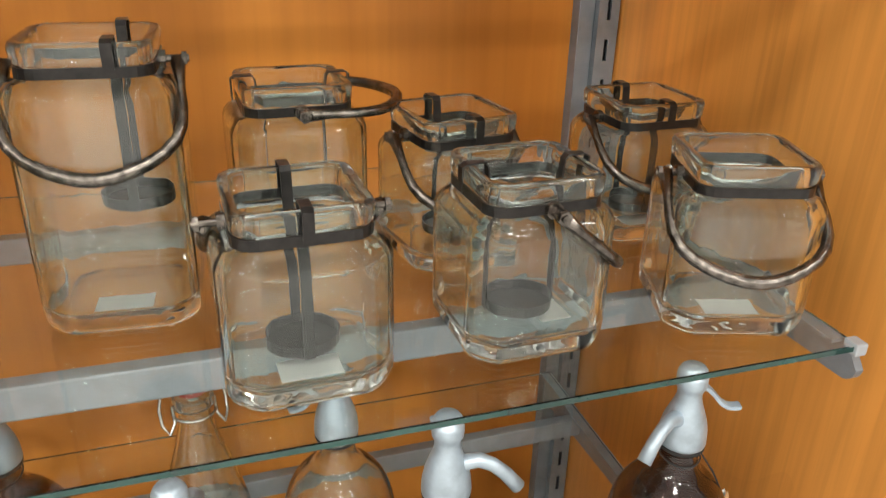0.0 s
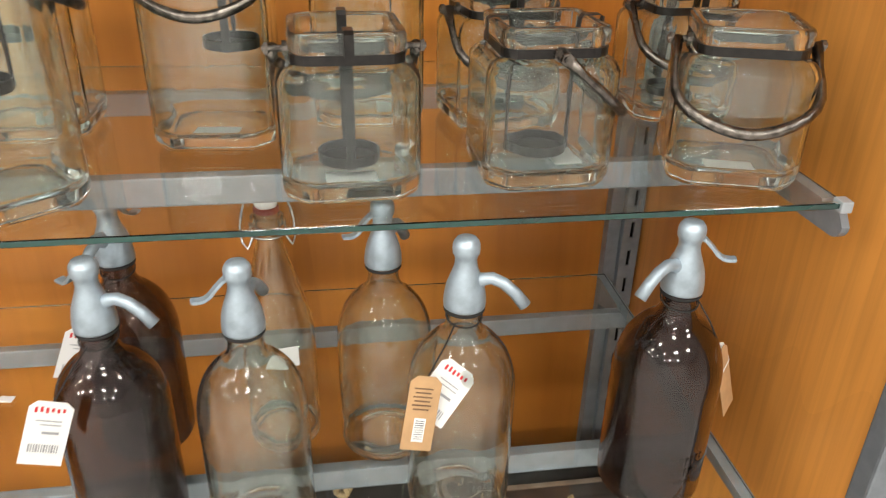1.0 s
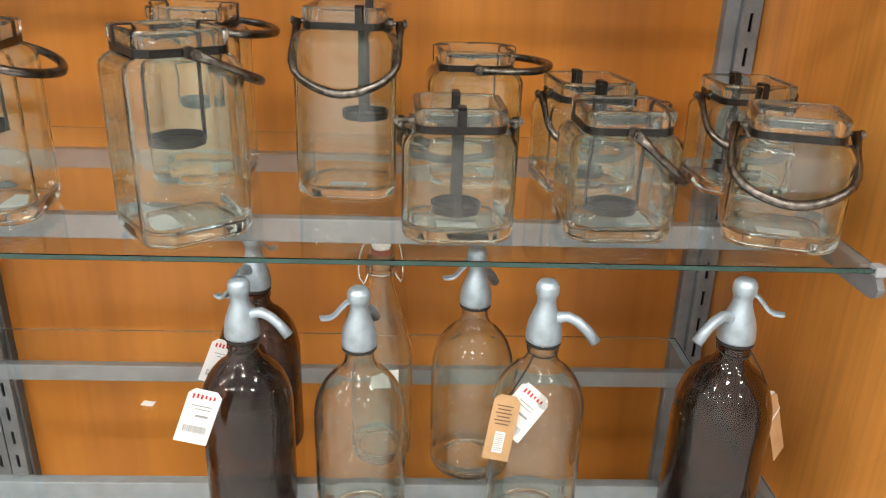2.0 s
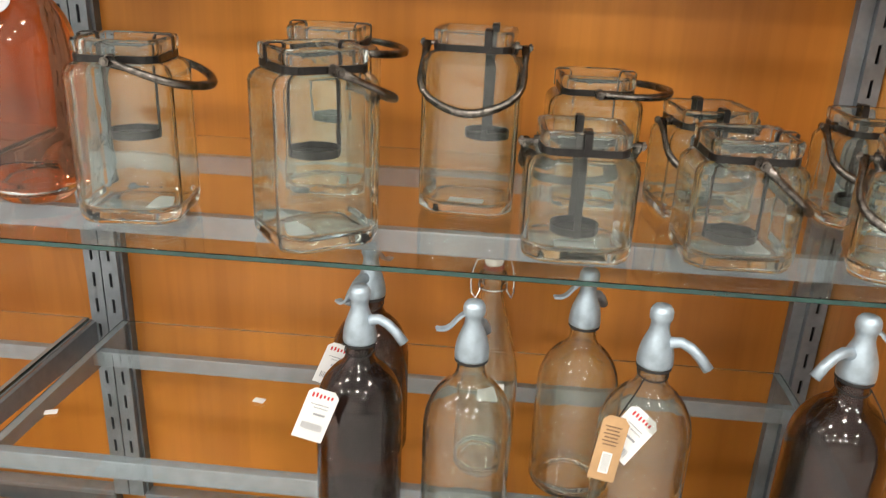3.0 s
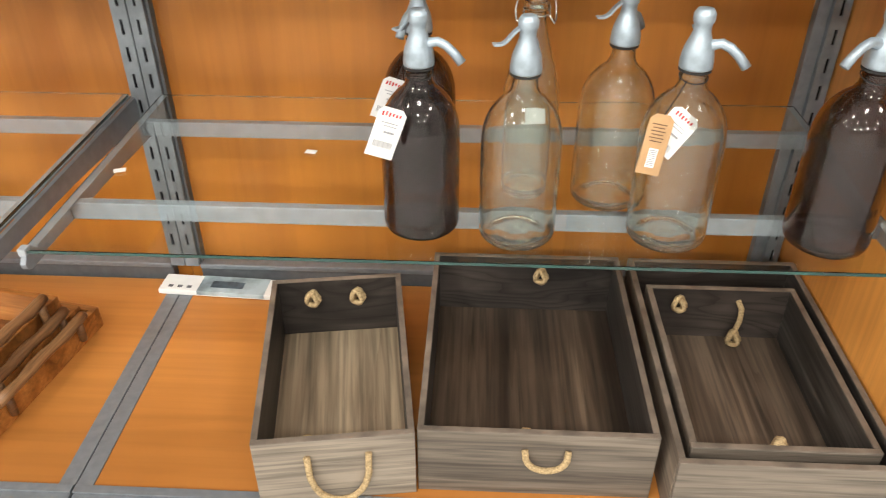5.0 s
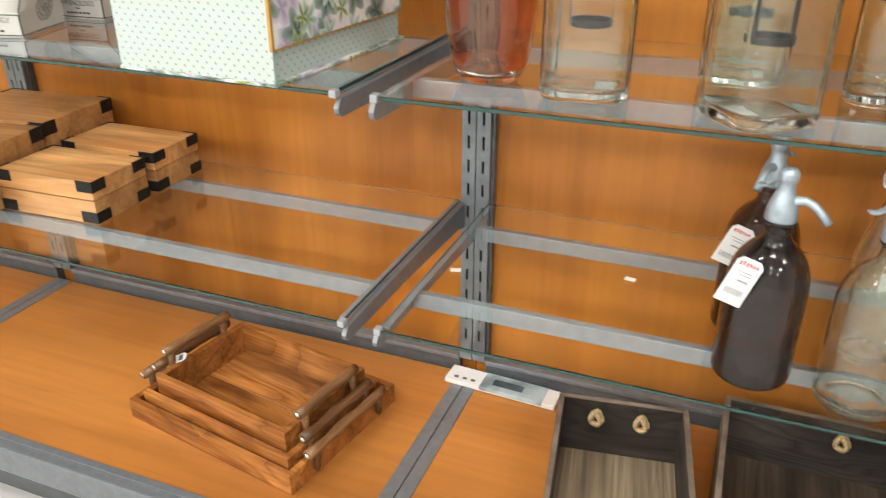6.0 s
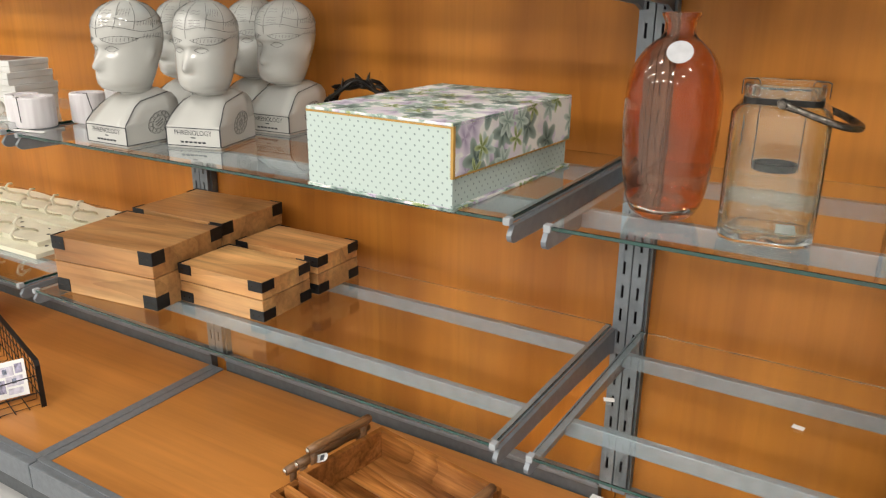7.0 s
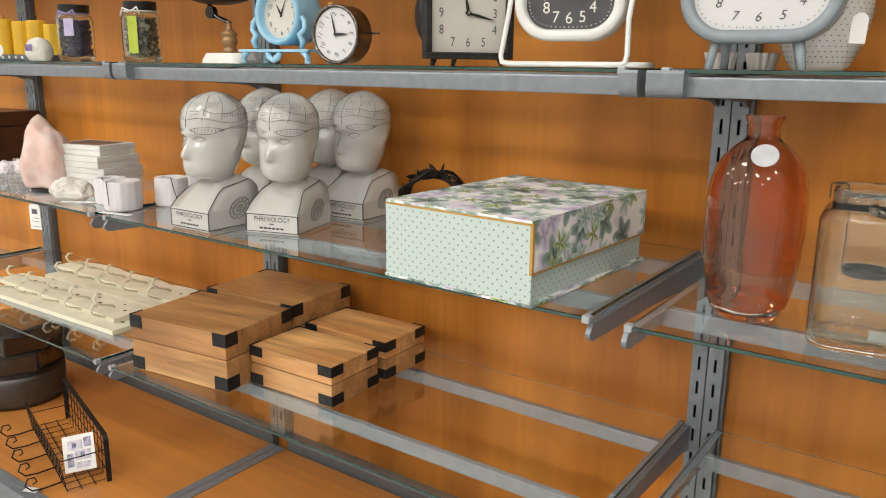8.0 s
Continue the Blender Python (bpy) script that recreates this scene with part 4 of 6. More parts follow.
def glyph(text, italic=0.0):
    """A flat mesh of a word in the built-in font, one unit high, centred."""
    key = (text, italic)
    if key not in GLYPHS:
        cu = bpy.data.curves.new("word", "FONT")
        cu.body, cu.size, cu.align_x, cu.align_y, cu.shear = text, 1.0, "CENTER", "CENTER", italic
        ob = new("word", cu)
        dg = bpy.context.evaluated_depsgraph_get()
        GLYPHS[key] = bpy.data.meshes.new_from_object(ob.evaluated_get(dg))
        bpy.data.objects.remove(ob)
    return GLYPHS[key]


def add_glyph(bm, text, m, slot=0, italic=0.0):
    t = bmesh.new()
    t.from_mesh(glyph(text, italic))
    bmesh.ops.transform(t, matrix=m, verts=t.verts)
    for f in t.faces:
        f.material_index = slot
    tmp = bpy.data.meshes.new("tmp")
    t.to_mesh(tmp)
    t.free()
    bm.from_mesh(tmp)
    bpy.data.meshes.remove(tmp)


FRONT = pose(0, 0, 0, 90)


def word(parent, name, text, x, y, z, size, material, turn=0.0, italic=0.0, squeeze=1.0):
    bm = bmesh.new()
    add_glyph(bm, text, Matrix.Translation((x, y, z)) @ Matrix.Rotation(radians(turn), 4, "Y") @ FRONT @ Matrix.Diagonal((size * squeeze, size, size, 1)), italic=italic)
    me = bpy.data.meshes.new(name)
    bm.to_mesh(me)
    bm.free()
    me.materials.append(material)
    ob = new(name, me)
    ob.parent = parent
    return ob


# ---- glazed phrenology busts ----
GLAZE = plain("white_glaze", (0.53, 0.525, 0.495), 0.12, 0, 0.03, 12, 0.01, 0.4)
NAVY = plain("dark_glaze_line", (0.02, 0.022, 0.03), 0.3, 0, 0.1, 20, 0)
DRAWN = plain("grey_drawn_line", (0.13, 0.13, 0.125), 0.3, 0, 0.3, 40, 0)
# the head by slices: height, half width, front, back
HEAD = [(0.085, 0.037, -0.014, 0.046), (0.097, 0.033, -0.017, 0.042), (0.102, 0.033, -0.040, 0.043), (0.109, 0.041, -0.056, 0.044), (0.118, 0.0465, -0.063, 0.047), (0.128, 0.0495, -0.0645, 0.052), (0.140, 0.0515, -0.0635, 0.058), (0.152, 0.053, -0.063, 0.062), (0.164, 0.054, -0.0625, 0.069), (0.176, 0.056, -0.060, 0.074), (0.187, 0.0575, -0.0585, 0.077), (0.198, 0.059, -0.061, 0.079), (0.212, 0.060, -0.0625, 0.080), (0.226, 0.0595, -0.0615, 0.079), (0.240, 0.0565, -0.057, 0.075), (0.252, 0.050, -0.048, 0.067), (0.262, 0.040, -0.035, 0.055), (0.270, 0.027, -0.017, 0.038), (0.2745, 0.013, 0.0, 0.024), (0.276, 0.003, 0.009, 0.014)]
HEAD_Z = [q[0] for q in HEAD]


def head_point(deg, z, lift=0.0):
    """A point of the smooth head: degrees round from the front, and the height."""
    hx, f, b = (float(np.interp(z, HEAD_Z, [q[k] for q in HEAD])) for k in (1, 2, 3))
    a = radians(deg)
    cy, hy = (f + b) / 2, (b - f) / 2
    px, py = hx * math.sin(a), cy - hy * math.cos(a)
    front = max(0.0, math.cos(a))
    g = lambda v, m, w: math.exp(-((v - m) / w) ** 2)
    nose = 0.017 * (g(z, 0.150, 0.020) if z > 0.150 else g(z, 0.150, 0.0055)) * g(px, 0, 0.0085) * front
    brow = 0.004 * g(z, 0.1945, 0.006) * front ** 3
    socket = -0.0085 * g(z, 0.182, 0.0075) * g(abs(px), 0.021, 0.011) * front
    eye = 0.004 * g(z, 0.180, 0.004) * g(abs(px), 0.022, 0.007) * front
    lips = (0.0042 * g(z, 0.1325, 0.0035) + 0.0035 * g(z, 0.1255, 0.003)) * g(px, 0, 0.013) * front
    chin = 0.003 * g(z, 0.112, 0.006) * g(px, 0, 0.014) * front
    ear = 0.005 * g(z, 0.172, 0.014) * g(abs(deg), 98, 7)
    return Vector((px * (1 + lift * 8) + math.copysign(ear, px), py - nose - brow - socket - eye - lips - chin - lift * math.cos(a), z + lift * 0.5 * (z > 0.25)))


def bust_mesh():
    """One plain glazed form: plinth, sloped chest, neck and head, with its drawn lines."""
    bm = bmesh.new()
    w, d = 0.059, 0.068

    def rect(hx, y0, y1, z, zf=None):
        zf = z if zf is None else zf
        pts = [(-hx, y0, zf), (hx, y0, zf), (hx, y1, z), (-hx, y1, z)]
        return [Vector(pts[i]).lerp(Vector(pts[(i + 1) % 4]), k / 4) for i in range(4) for k in range(4)]
    rings = [rect(w - 0.002, -d + 0.002, d - 0.002, 0.0), rect(w, -d, d, 0.003), rect(w, -d, d, 0.048, 0.041), rect(w - 0.001, -d + 0.002, d, 0.060, 0.0435), rect(w - 0.003, -d + 0.016, d - 0.003, 0.082, 0.058), rect(w - 0.009, -d + 0.034, d - 0.010, 0.094, 0.074), rect(0.040, -0.024, 0.046, 0.101, 0.086), rect(0.031, -0.014, 0.040, 0.105, 0.094)]
    loft(bm, rings)
    a0 = len(bm.faces)
    zs = []
    for za, zb in zip(HEAD_Z, HEAD_Z[1:]):
        zs += [za, za + (zb - za) / 3, za + (zb - za) * 2 / 3]
    loft(bm, [[head_point(360 * k / 72, z) for k in range(72)] for z in zs + [HEAD_Z[-1]]])
    bm.faces.ensure_lookup_table()
    for i, f in enumerate(bm.faces):
        f.smooth = i >= a0 or 0.05 < f.calc_center_median().z < 0.11
    # drawn regions of the skull

    def stroke(pts, r=0.0005):
        tube(bm, [head_point(a, z, 0.0004) for a, z in pts], r, 4, slot=2)
    for sd in (-1, 1):
        stroke([(sd * a, 0.221 + 0.005 * math.sin(radians(a * 3.2))) for a in range(2, 151, 4)], 0.0006)
        stroke([(sd * a, 0.240 + 0.006 * math.sin(radians(a * 3 + 60))) for a in range(34, 141, 4)])
        stroke([(sd * a, 0.200 + 0.007 * math.sin(radians(a * 2.6 - 150))) for a in range(64, 151, 4)])
        stroke([(sd * a, 0.203 + 0.005 * math.sin(math.pi * (a - 8) / 64)) for a in range(8, 73, 4)])
        stroke([(sd * a, 0.203 - 0.009 * math.sin(math.pi * (a - 8) / 64)) for a in range(8, 73, 4)])
        stroke([(sd * (11 + 27 * k / 8), 0.184 + 0.0055 * math.sin(math.pi * k / 8)) for k in range(9)], 0.0006)
        stroke([(sd * (11 + 27 * k / 8), 0.184 - 0.005 * math.sin(math.pi * k / 8)) for k in range(9)])
        for a in (34, 66, 100, 136):
            stroke([(sd * (a + 5 * math.sin(u * 2.4)), 0.221 + (0.268 - 0.221) * u) for u in [k / 10 for k in range(11)]])
        for a in range(14, 70, 6):
            stroke([(sd * a, 0.1985), (sd * (a + 1), 0.2045)], 0.0004)
        for a in list(range(72, 98, 5)) + list(range(106, 134, 5)):
            stroke([(sd * a, 0.227), (sd * (a + 2), 0.231), (sd * (a + 3), 0.236)], 0.0004)
        for a in range(40, 64, 5):
            stroke([(sd * a, 0.246), (sd * (a + 2), 0.251), (sd * (a + 5), 0.257)], 0.0004)
        for z in (0.228, 0.233, 0.238, 0.249, 0.254):
            stroke([(sd * 7, z), (sd * 14, z + 0.0012), (sd * 21, z), (sd * 27, z + 0.001)], 0.0004)
        for a in range(80, 118, 6):
            stroke([(sd * a, 0.203), (sd * (a + 3), 0.212)], 0.0004)
    stroke([(0, 0.206 + 0.064 * k / 12) for k in range(13)])
    # dark painted borders of the plinth
    yf = -d - 0.0006
    for x0, x1, z0, z1 in ((-w, w, 0.004, 0.0055), (-w, w, 0.0385, 0.040), (-w, -w + 0.0015, 0.004, 0.040), (w - 0.0015, w, 0.004, 0.040)):
        bx(bm, x0, x1, yf, yf + 0.001, z0, z1, slot=1)
    for sd in (-1, 1):
        xs = sd * (w + 0.0002)
        for pts in ([(xs, -d, 0.0048), (xs, d, 0.0048)], [(xs, -d, 0.0405), (xs, -d, 0.005)], [(xs, -d, 0.0415), (xs * 0.985, -d + 0.002, 0.0445), (xs * 0.952, -d + 0.016, 0.060), (xs * 0.85, -d + 0.034, 0.0755), (xs * 0.80, -d + 0.050, 0.0845), (xs * 0.80, 0.050, 0.0965)]):
            tube(bm, pts, 0.0009, 5, slot=1)
        tilt = Matrix.Rotation(radians(28), 4, "X")

        def oval(ry, rz, off=(0, 0), r=0.0005, n=24):
            pts = []
            for k in range(n):
                a = 2 * math.pi * k / n
                q = tilt @ Vector((0, off[0] + ry * math.cos(a), off[1] + rz * math.sin(a)))
                pts.append((xs, 0.012 + q.y, 0.041 + q.z))
            tube(bm, pts, r, 4, True, slot=2)
        oval(0.017, 0.0105)
        oval(0.0285, 0.0195)
        for k in range(12):
            a = 2 * math.pi * k / 12
            oval(0.0046, 0.0042, (0.0228 * math.cos(a), 0.0150 * math.sin(a)), 0.0005, 10)
        for k in range(3):
            m = Matrix.Translation((xs, 0.012, 0.041)) @ tilt
            bx(bm, -0.0004, 0.0004, -0.011 + 0.003 * (k != 1), 0.011 - 0.003 * (k != 1), -0.0058 + k * 0.0045, -0.0040 + k * 0.0045, slot=2, m=m)
    add_glyph(bm, "PHRENOLOGY", Matrix.Translation((0, yf + 0.0002, 0.0300)) @ FRONT @ Matrix.Diagonal((0.0125, 0.0135, 1, 1)), slot=1)
    bx(bm, -0.005, 0.005, yf, yf + 0.0008, 0.0200, 0.0220, slot=1)
    for k in range(6):
        bx(bm, -0.028 + k * 0.0095, -0.0213 + k * 0.0095, yf, yf + 0.0008, 0.0105, 0.0140, slot=1)
    return bm


def smooth_bust():
    me = bpy.data.meshes.new("phrenology_bust")
    bm = bust_mesh()
    bmesh.ops.recalc_face_normals(bm, faces=bm.faces)
    bm.to_mesh(me)
    bm.free()
    for mt in (GLAZE, NAVY, DRAWN):
        me.materials.append(mt)
    return me


BUST = smooth_bust()
for hx, hy, hr, hl in ((-2.142, -0.440, 1, "white glazed phrenology bust with black line drawing"), (-1.997, -0.370, 16, "white glazed phrenology bust with lettered plinth"), (-1.978, -0.168, 3, "white glazed phrenology bust near the back panel"), (-2.235, -0.215, 4, "white glazed phrenology bust behind two others"), (-2.125, -0.110, 6, "white glazed phrenology bust at the rear of the group")):
    ob = new("phrenology_bust", BUST)
    ob.matrix_basis = pose(hx, hy, Z_MID + 0.0003, 0, 0, hr)
    tagged(ob, hl, "bust", "phrenology busts")

# dark twisted vine ornament between busts and box
vine = thing("vine_ornament", pose(-1.725, -0.230, Z_MID, 0, 0, 8), "black twisted metal vine candle ornament with leaves", "ornament")
VINE_M = plain("black_bronze", (0.022, 0.018, 0.016), 0.3, 0.8, 0.3, 60, 0.2)
random.seed(5)
for k in range(4):
    ph = k * 1.57
    pts = []
    for j in range(17):
        a = math.pi * j / 16
        pts.append((-0.085 * math.cos(a) + 0.007 * math.cos(5 * a + ph), 0.012 * math.sin(4 * a + ph) + 0.01 * (k - 1.5), 0.008 + 0.115 * math.sin(a) ** 0.7 + 0.008 * math.sin(5 * a + ph)))
    part("vine_stem", tube(bmesh.new(), pts, 0.0042, 6), VINE_M, vine, "", True)
for k in range(12):
    a = math.pi * (0.08 + 0.84 * k / 11)
    lf = part("leaf", lathe([(0, -0.015), (0.004, -0.009), (0.0055, 0.0), (0.0035, 0.009), (0, 0.016)], 8), VINE_M, vine, "", True)
    lf.matrix_basis = Matrix.Translation((-0.088 * math.cos(a), random.uniform(-0.02, 0.02), 0.010 + 0.118 * math.sin(a) ** 0.7)) @ pose(0, 0, 0, random.uniform(0, 180), random.uniform(0, 180), random.uniform(0, 180)) @ Matrix.Diagonal((1, 0.35, 1.2, 1))

# ---- top shelf: clocks ----
FACE = plain("cream_clock_face", (0.62, 0.59, 0.53), 0.5, 0, 0.05, 12, 0)
FACE_W = plain("white_clock_face", (0.64, 0.64, 0.645), 0.5, 0, 0.03, 12, 0)
FACE_D = plain("charcoal_clock_face", (0.06, 0.06, 0.062), 0.6, 0, 0.15, 30, 0)
BLACKP = plain("worn_black_paint", (0.020, 0.018, 0.017), 0.45, 0.2, 0.5, 50, 0.15)
SKY = plain("pale_blue_enamel", (0.30, 0.56, 0.74), 0.3, 0, 0.08, 40, 0.05, 0.3)
GREYP = plain("grey_blue_enamel", (0.259, 0.302, 0.331), 0.35, 0, 0.06, 40, 0.03, 0.2)
WHITEP = plain("chipped_white_enamel", (0.76, 0.77, 0.74), 0.35, 0, 0.06, 25, 0.05, 0.2)


def dial_numbers(parent, rx, rz, y, z, size, material, turn=0.0, italic=0.0, squeeze=1.0, oval=1.0):
    for h in range(1, 13):
        a = radians(90 - 30 * h + turn)
        ca, sa = math.cos(a), math.sin(a)
        k = 1.0 / max((abs(ca) ** (2 * oval) + abs(sa) ** (2 * oval)) ** (1 / (2 * oval)), 1e-6)
        word(parent, "numeral", str(h), rx * k * ca, y, z + rz * k * sa, size, material, -turn, italic, squeeze)


def hand(parent, angle, length, y, z, width, material):
    """A tapering clock hand; the angle is counted clockwise from twelve."""
    bm = bmesh.new()
    pr = [(-width * 0.4, -length * 0.12), (width * 0.4, -length * 0.12), (width / 2, length * 0.35), (width * 0.2, length * 0.8), (0, length), (-width * 0.2, length * 0.8), (-width / 2, length * 0.35)]
    loft(bm, [[(a, -0.0004, b) for a, b in pr], [(a, 0.0004, b) for a, b in pr]])
    o = part("hand", bm, material, parent, "dark clock hand")
    o.matrix_basis = Matrix.Translation((0, y, z)) @ Matrix.Rotation(radians(angle), 4, "Y")


def drum(profile, n=48):
    """A turned form whose axis runs front to back."""
    bm = lathe(profile, n)
    bmesh.ops.transform(bm, matrix=pose(0, 0, 0, 90), verts=bm.verts)
    return bm


def put(ob, z):
    ob.matrix_basis = Matrix.Translation((0, 0, z))
    return ob


# round nickel alarm clock, standing on its rim and turned on its axis
al = thing("alarm_clock", pose(-1.838, -0.385, Z_TOP + 0.0003, 0, 0, 6), "round nickel alarm clock with white face standing tilted", "clock", "clocks")
put(part("case", drum([(0.0, -0.050), (0.030, -0.049), (0.046, -0.044), (0.052, -0.036), (0.053, 0.0), (0.0535, 0.006), (0.051, 0.010), (0.0475, 0.008), (0.047, 0.003), (0.0, 0.003)]), BAIL, al, "polished nickel case", True), 0.0535)
put(part("dial", drum([(0.0, 0.0032), (0.0468, 0.0032), (0.0468, 0.0042), (0.0, 0.0042)]), FACE_W, al, "white dial"), 0.0535)
dial_numbers(al, 0.036, 0.036, -0.0046, 0.0535, 0.0135, INK, 63)
hand(al, -14, 0.040, -0.0060, 0.0535, 0.003, BLACKP)
hand(al, 90, 0.030, -0.0068, 0.0535, 0.005, BLACKP)
for a in (118, 150):
    part("bell_knob", tube(bmesh.new(), [(0.052 * math.cos(radians(a)), 0.02, 0.0535 + 0.052 * math.sin(radians(a))), (0.064 * math.cos(radians(a)), 0.02, 0.0535 + 0.064 * math.sin(radians(a)))], 0.0042, 10), GOLD, al, "brass knob", True)
part("winding_key", tube(bmesh.new(), [(0.05, 0.03, 0.056), (0.073, 0.03, 0.056)], 0.002, 8), BAIL, al, "")

# pale blue table clock on a scrolled stand
bc = thing("table_clock", pose(-2.018, -0.360, Z_TOP, 0, 0, 4), "pale blue enamelled table clock on a scrolled stand", "clock", "clocks")
put(part("case", drum([(0.0, -0.075), (0.045, -0.074), (0.056, -0.068), (0.058, -0.05), (0.058, 0.0), (0.056, 0.008), (0.050, 0.009), (0.0465, 0.004), (0.046, -0.010), (0.0, -0.010)]), SKY, bc, "pale blue drum case", True), 0.094)
put(part("dial", drum([(0.0, -0.0098), (0.0455, -0.0098), (0.0455, -0.0088), (0.0, -0.0088)]), FACE, bc, "cream dial"), 0.094)
dial_numbers(bc, 0.034, 0.034, 0.0084, 0.094, 0.0125, INK)
hand(bc, -30, 0.024, 0.0076, 0.094, 0.004, BLACKP)
hand(bc, 25, 0.032, 0.0068, 0.094, 0.003, BLACKP)
part("stand_plate", box(-0.092, 0.092, -0.022, 0.062, 0.0225, 0.028, 0.0015), SKY, bc)
for sx in (-0.082, 0.082):
    for sy in (-0.014, 0.052):
        pts = [(sx * 0.88, sy, 0.024), (sx, sy, 0.018), (sx * 1.05, sy, 0.009), (sx * 0.98, sy, 0.004), (sx * 1.12, sy, 0.003)]
        part("scroll_foot", tube(bmesh.new(), pts, [0.006, 0.007, 0.006, 0.004, 0.003], 8), SKY, bc, "", True)
part("scroll_foot", tube(bmesh.new(), [(-0.018, -0.016, 0.022), (-0.010, -0.018, 0.012), (0.0, -0.018, 0.006), (0.010, -0.018, 0.012), (0.018, -0.016, 0.022)], [0.005, 0.007, 0.0055, 0.007, 0.005], 8), SKY, bc, "", True)
for s in (-1, 1):
    pts = [(s * 0.060, -0.002, 0.030), (s * 0.066, -0.004, 0.044), (s * 0.058, -0.004, 0.056), (s * 0.070, -0.002, 0.066), (s * 0.068, 0.0, 0.080), (s * 0.060, 0.0, 0.090)]
    part("scroll_bracket", tube(bmesh.new(), pts, [0.005, 0.0065, 0.0065, 0.0055, 0.006, 0.004], 8), SKY, bc, "", True)

# black square mantel clock
kc = thing("mantel_clock", pose(-1.545, -0.395, Z_TOP, 0, 0, 52) @ Matrix.Diagonal((0.90, 0.90, 0.90, 1)), "square worn black metal clock with cream face", "clock", "clocks")
bm = bmesh.new()
for x0, x1, z0, z1 in ((-0.082, 0.082, 0.012, 0.024), (-0.082, 0.082, 0.158, 0.170), (-0.082, -0.070, 0.024, 0.158), (0.070, 0.082, 0.024, 0.158)):
    bx(bm, x0, x1, -0.018, 0.010, z0, z1, 0.002)
part("square_bezel", bm, BLACKP, kc, "worn black square bezel")
put(part("drum_case", drum([(0.0, -0.085), (0.070, -0.083), (0.078, -0.076), (0.078, -0.012), (0.0, -0.012)]), BLACKP, kc, "round black case behind", True), 0.091)
part("dial", box(-0.0698, 0.0698, -0.004, -0.001, 0.0243, 0.1577), FACE, kc, "aged cream dial")
dial_numbers(kc, 0.050, 0.050, -0.0046, 0.091, 0.0225, INK, 0, 0, 0.8, 3.0)
hand(kc, -12, 0.034, -0.0062, 0.091, 0.006, BLACKP)
hand(kc, 103, 0.052, -0.0072, 0.091, 0.005, BLACKP)
put(part("hub", drum([(0, 0.006), (0.005, 0.006), (0.004, 0.011), (0, 0.012)], 16), BAIL, kc, "small metal hub"), 0.091)
for k in range(24):
    part("bead", lathe([(0, -0.002), (0.0016, -0.0012), (0.002, 0), (0.0016, 0.0012), (0, 0.002)], 8), BLACKP, kc, "", True).matrix_basis = Matrix.Translation((-0.0725 + k * 0.0063, -0.0188, 0.0215))
for s in (-1, 1):
    part("foot", tube(bmesh.new(), [(s * 0.062, 0.0, 0.013), (s * 0.066, -0.004, 0.001)], [0.006, 0.004], 10), BLACKP, kc, "", True)
part("rear_foot", tube(bmesh.new(), [(0.0, 0.07, 0.020), (0.0, 0.088, 0.001)], [0.006, 0.004], 10), BLACKP, kc, "", True)


def stadium(w, h, y, n=12, r=None):
    """A rounded oblong in the upright plane."""
    r = r or h / 2
    pts = []
    for cx, cz, a0 in ((w / 2 - r, h / 2 - r, 0), (-w / 2 + r, h / 2 - r, 90), (-w / 2 + r, -h / 2 + r, 180), (w / 2 - r, -h / 2 + r, 270)):
        for k in range(n + 1):
            a = radians(a0 + 90 * k / n)
            pts.append((cx + r * math.cos(a), y, cz + r * math.sin(a)))
    return pts


def oblong_clock(m, w, h, lift, paint, face, ink, label, italic, numeral, depth=0.055):
    c = thing("desk_clock", m, label, "clock", "clocks")
    zc = lift + h / 2
    r = h * 0.42
    prof = [(w - 0.05, h - 0.05, depth), (w - 0.012, h - 0.012, depth - 0.006), (w, h, depth - 0.018), (w, h, 0.006), (w - 0.006, h - 0.006, 0.0), (w - 0.030, h - 0.030, 0.0), (w - 0.034, h - 0.034, 0.006), (w - 0.034, h - 0.034, 0.012)]
    put(part("case", loft(bmesh.new(), [stadium(a, b, y, 10, max(r - (w - a) / 2, 0.01)) for a, b, y in prof]), paint, c, "", True), zc)
    put(part("dial", loft(bmesh.new(), [stadium(w - 0.035, h - 0.035, y, 10, r - 0.0175) for y in (0.0108, 0.0115)]), face, c, "printed dial"), zc)
    dial_numbers(c, w / 2 - 0.048, h / 2 - 0.033, 0.0102, zc, numeral, ink, 0, italic, 1.0, 1.6)
    for k in range(60):
        a = 2 * math.pi * k / 60
        ca, sa = math.cos(a), math.sin(a)
        q = 1.0 / (abs(ca) ** 3.2 + abs(sa) ** 3.2) ** (1 / 3.2)
        part("minute_dot", box(-0.0007, 0.0007, -0.0002, 0.0002, -0.0007, 0.0007), ink, c).matrix_basis = Matrix.Translation(((w / 2 - 0.0225) * q * ca, 0.0104, zc + (h / 2 - 0.0205) * q * sa))
    hand(c, -50, h * 0.22, 0.0090, zc, 0.005, ink)
    hand(c, 60, h * 0.30, 0.0080, zc, 0.004, ink)
    return c


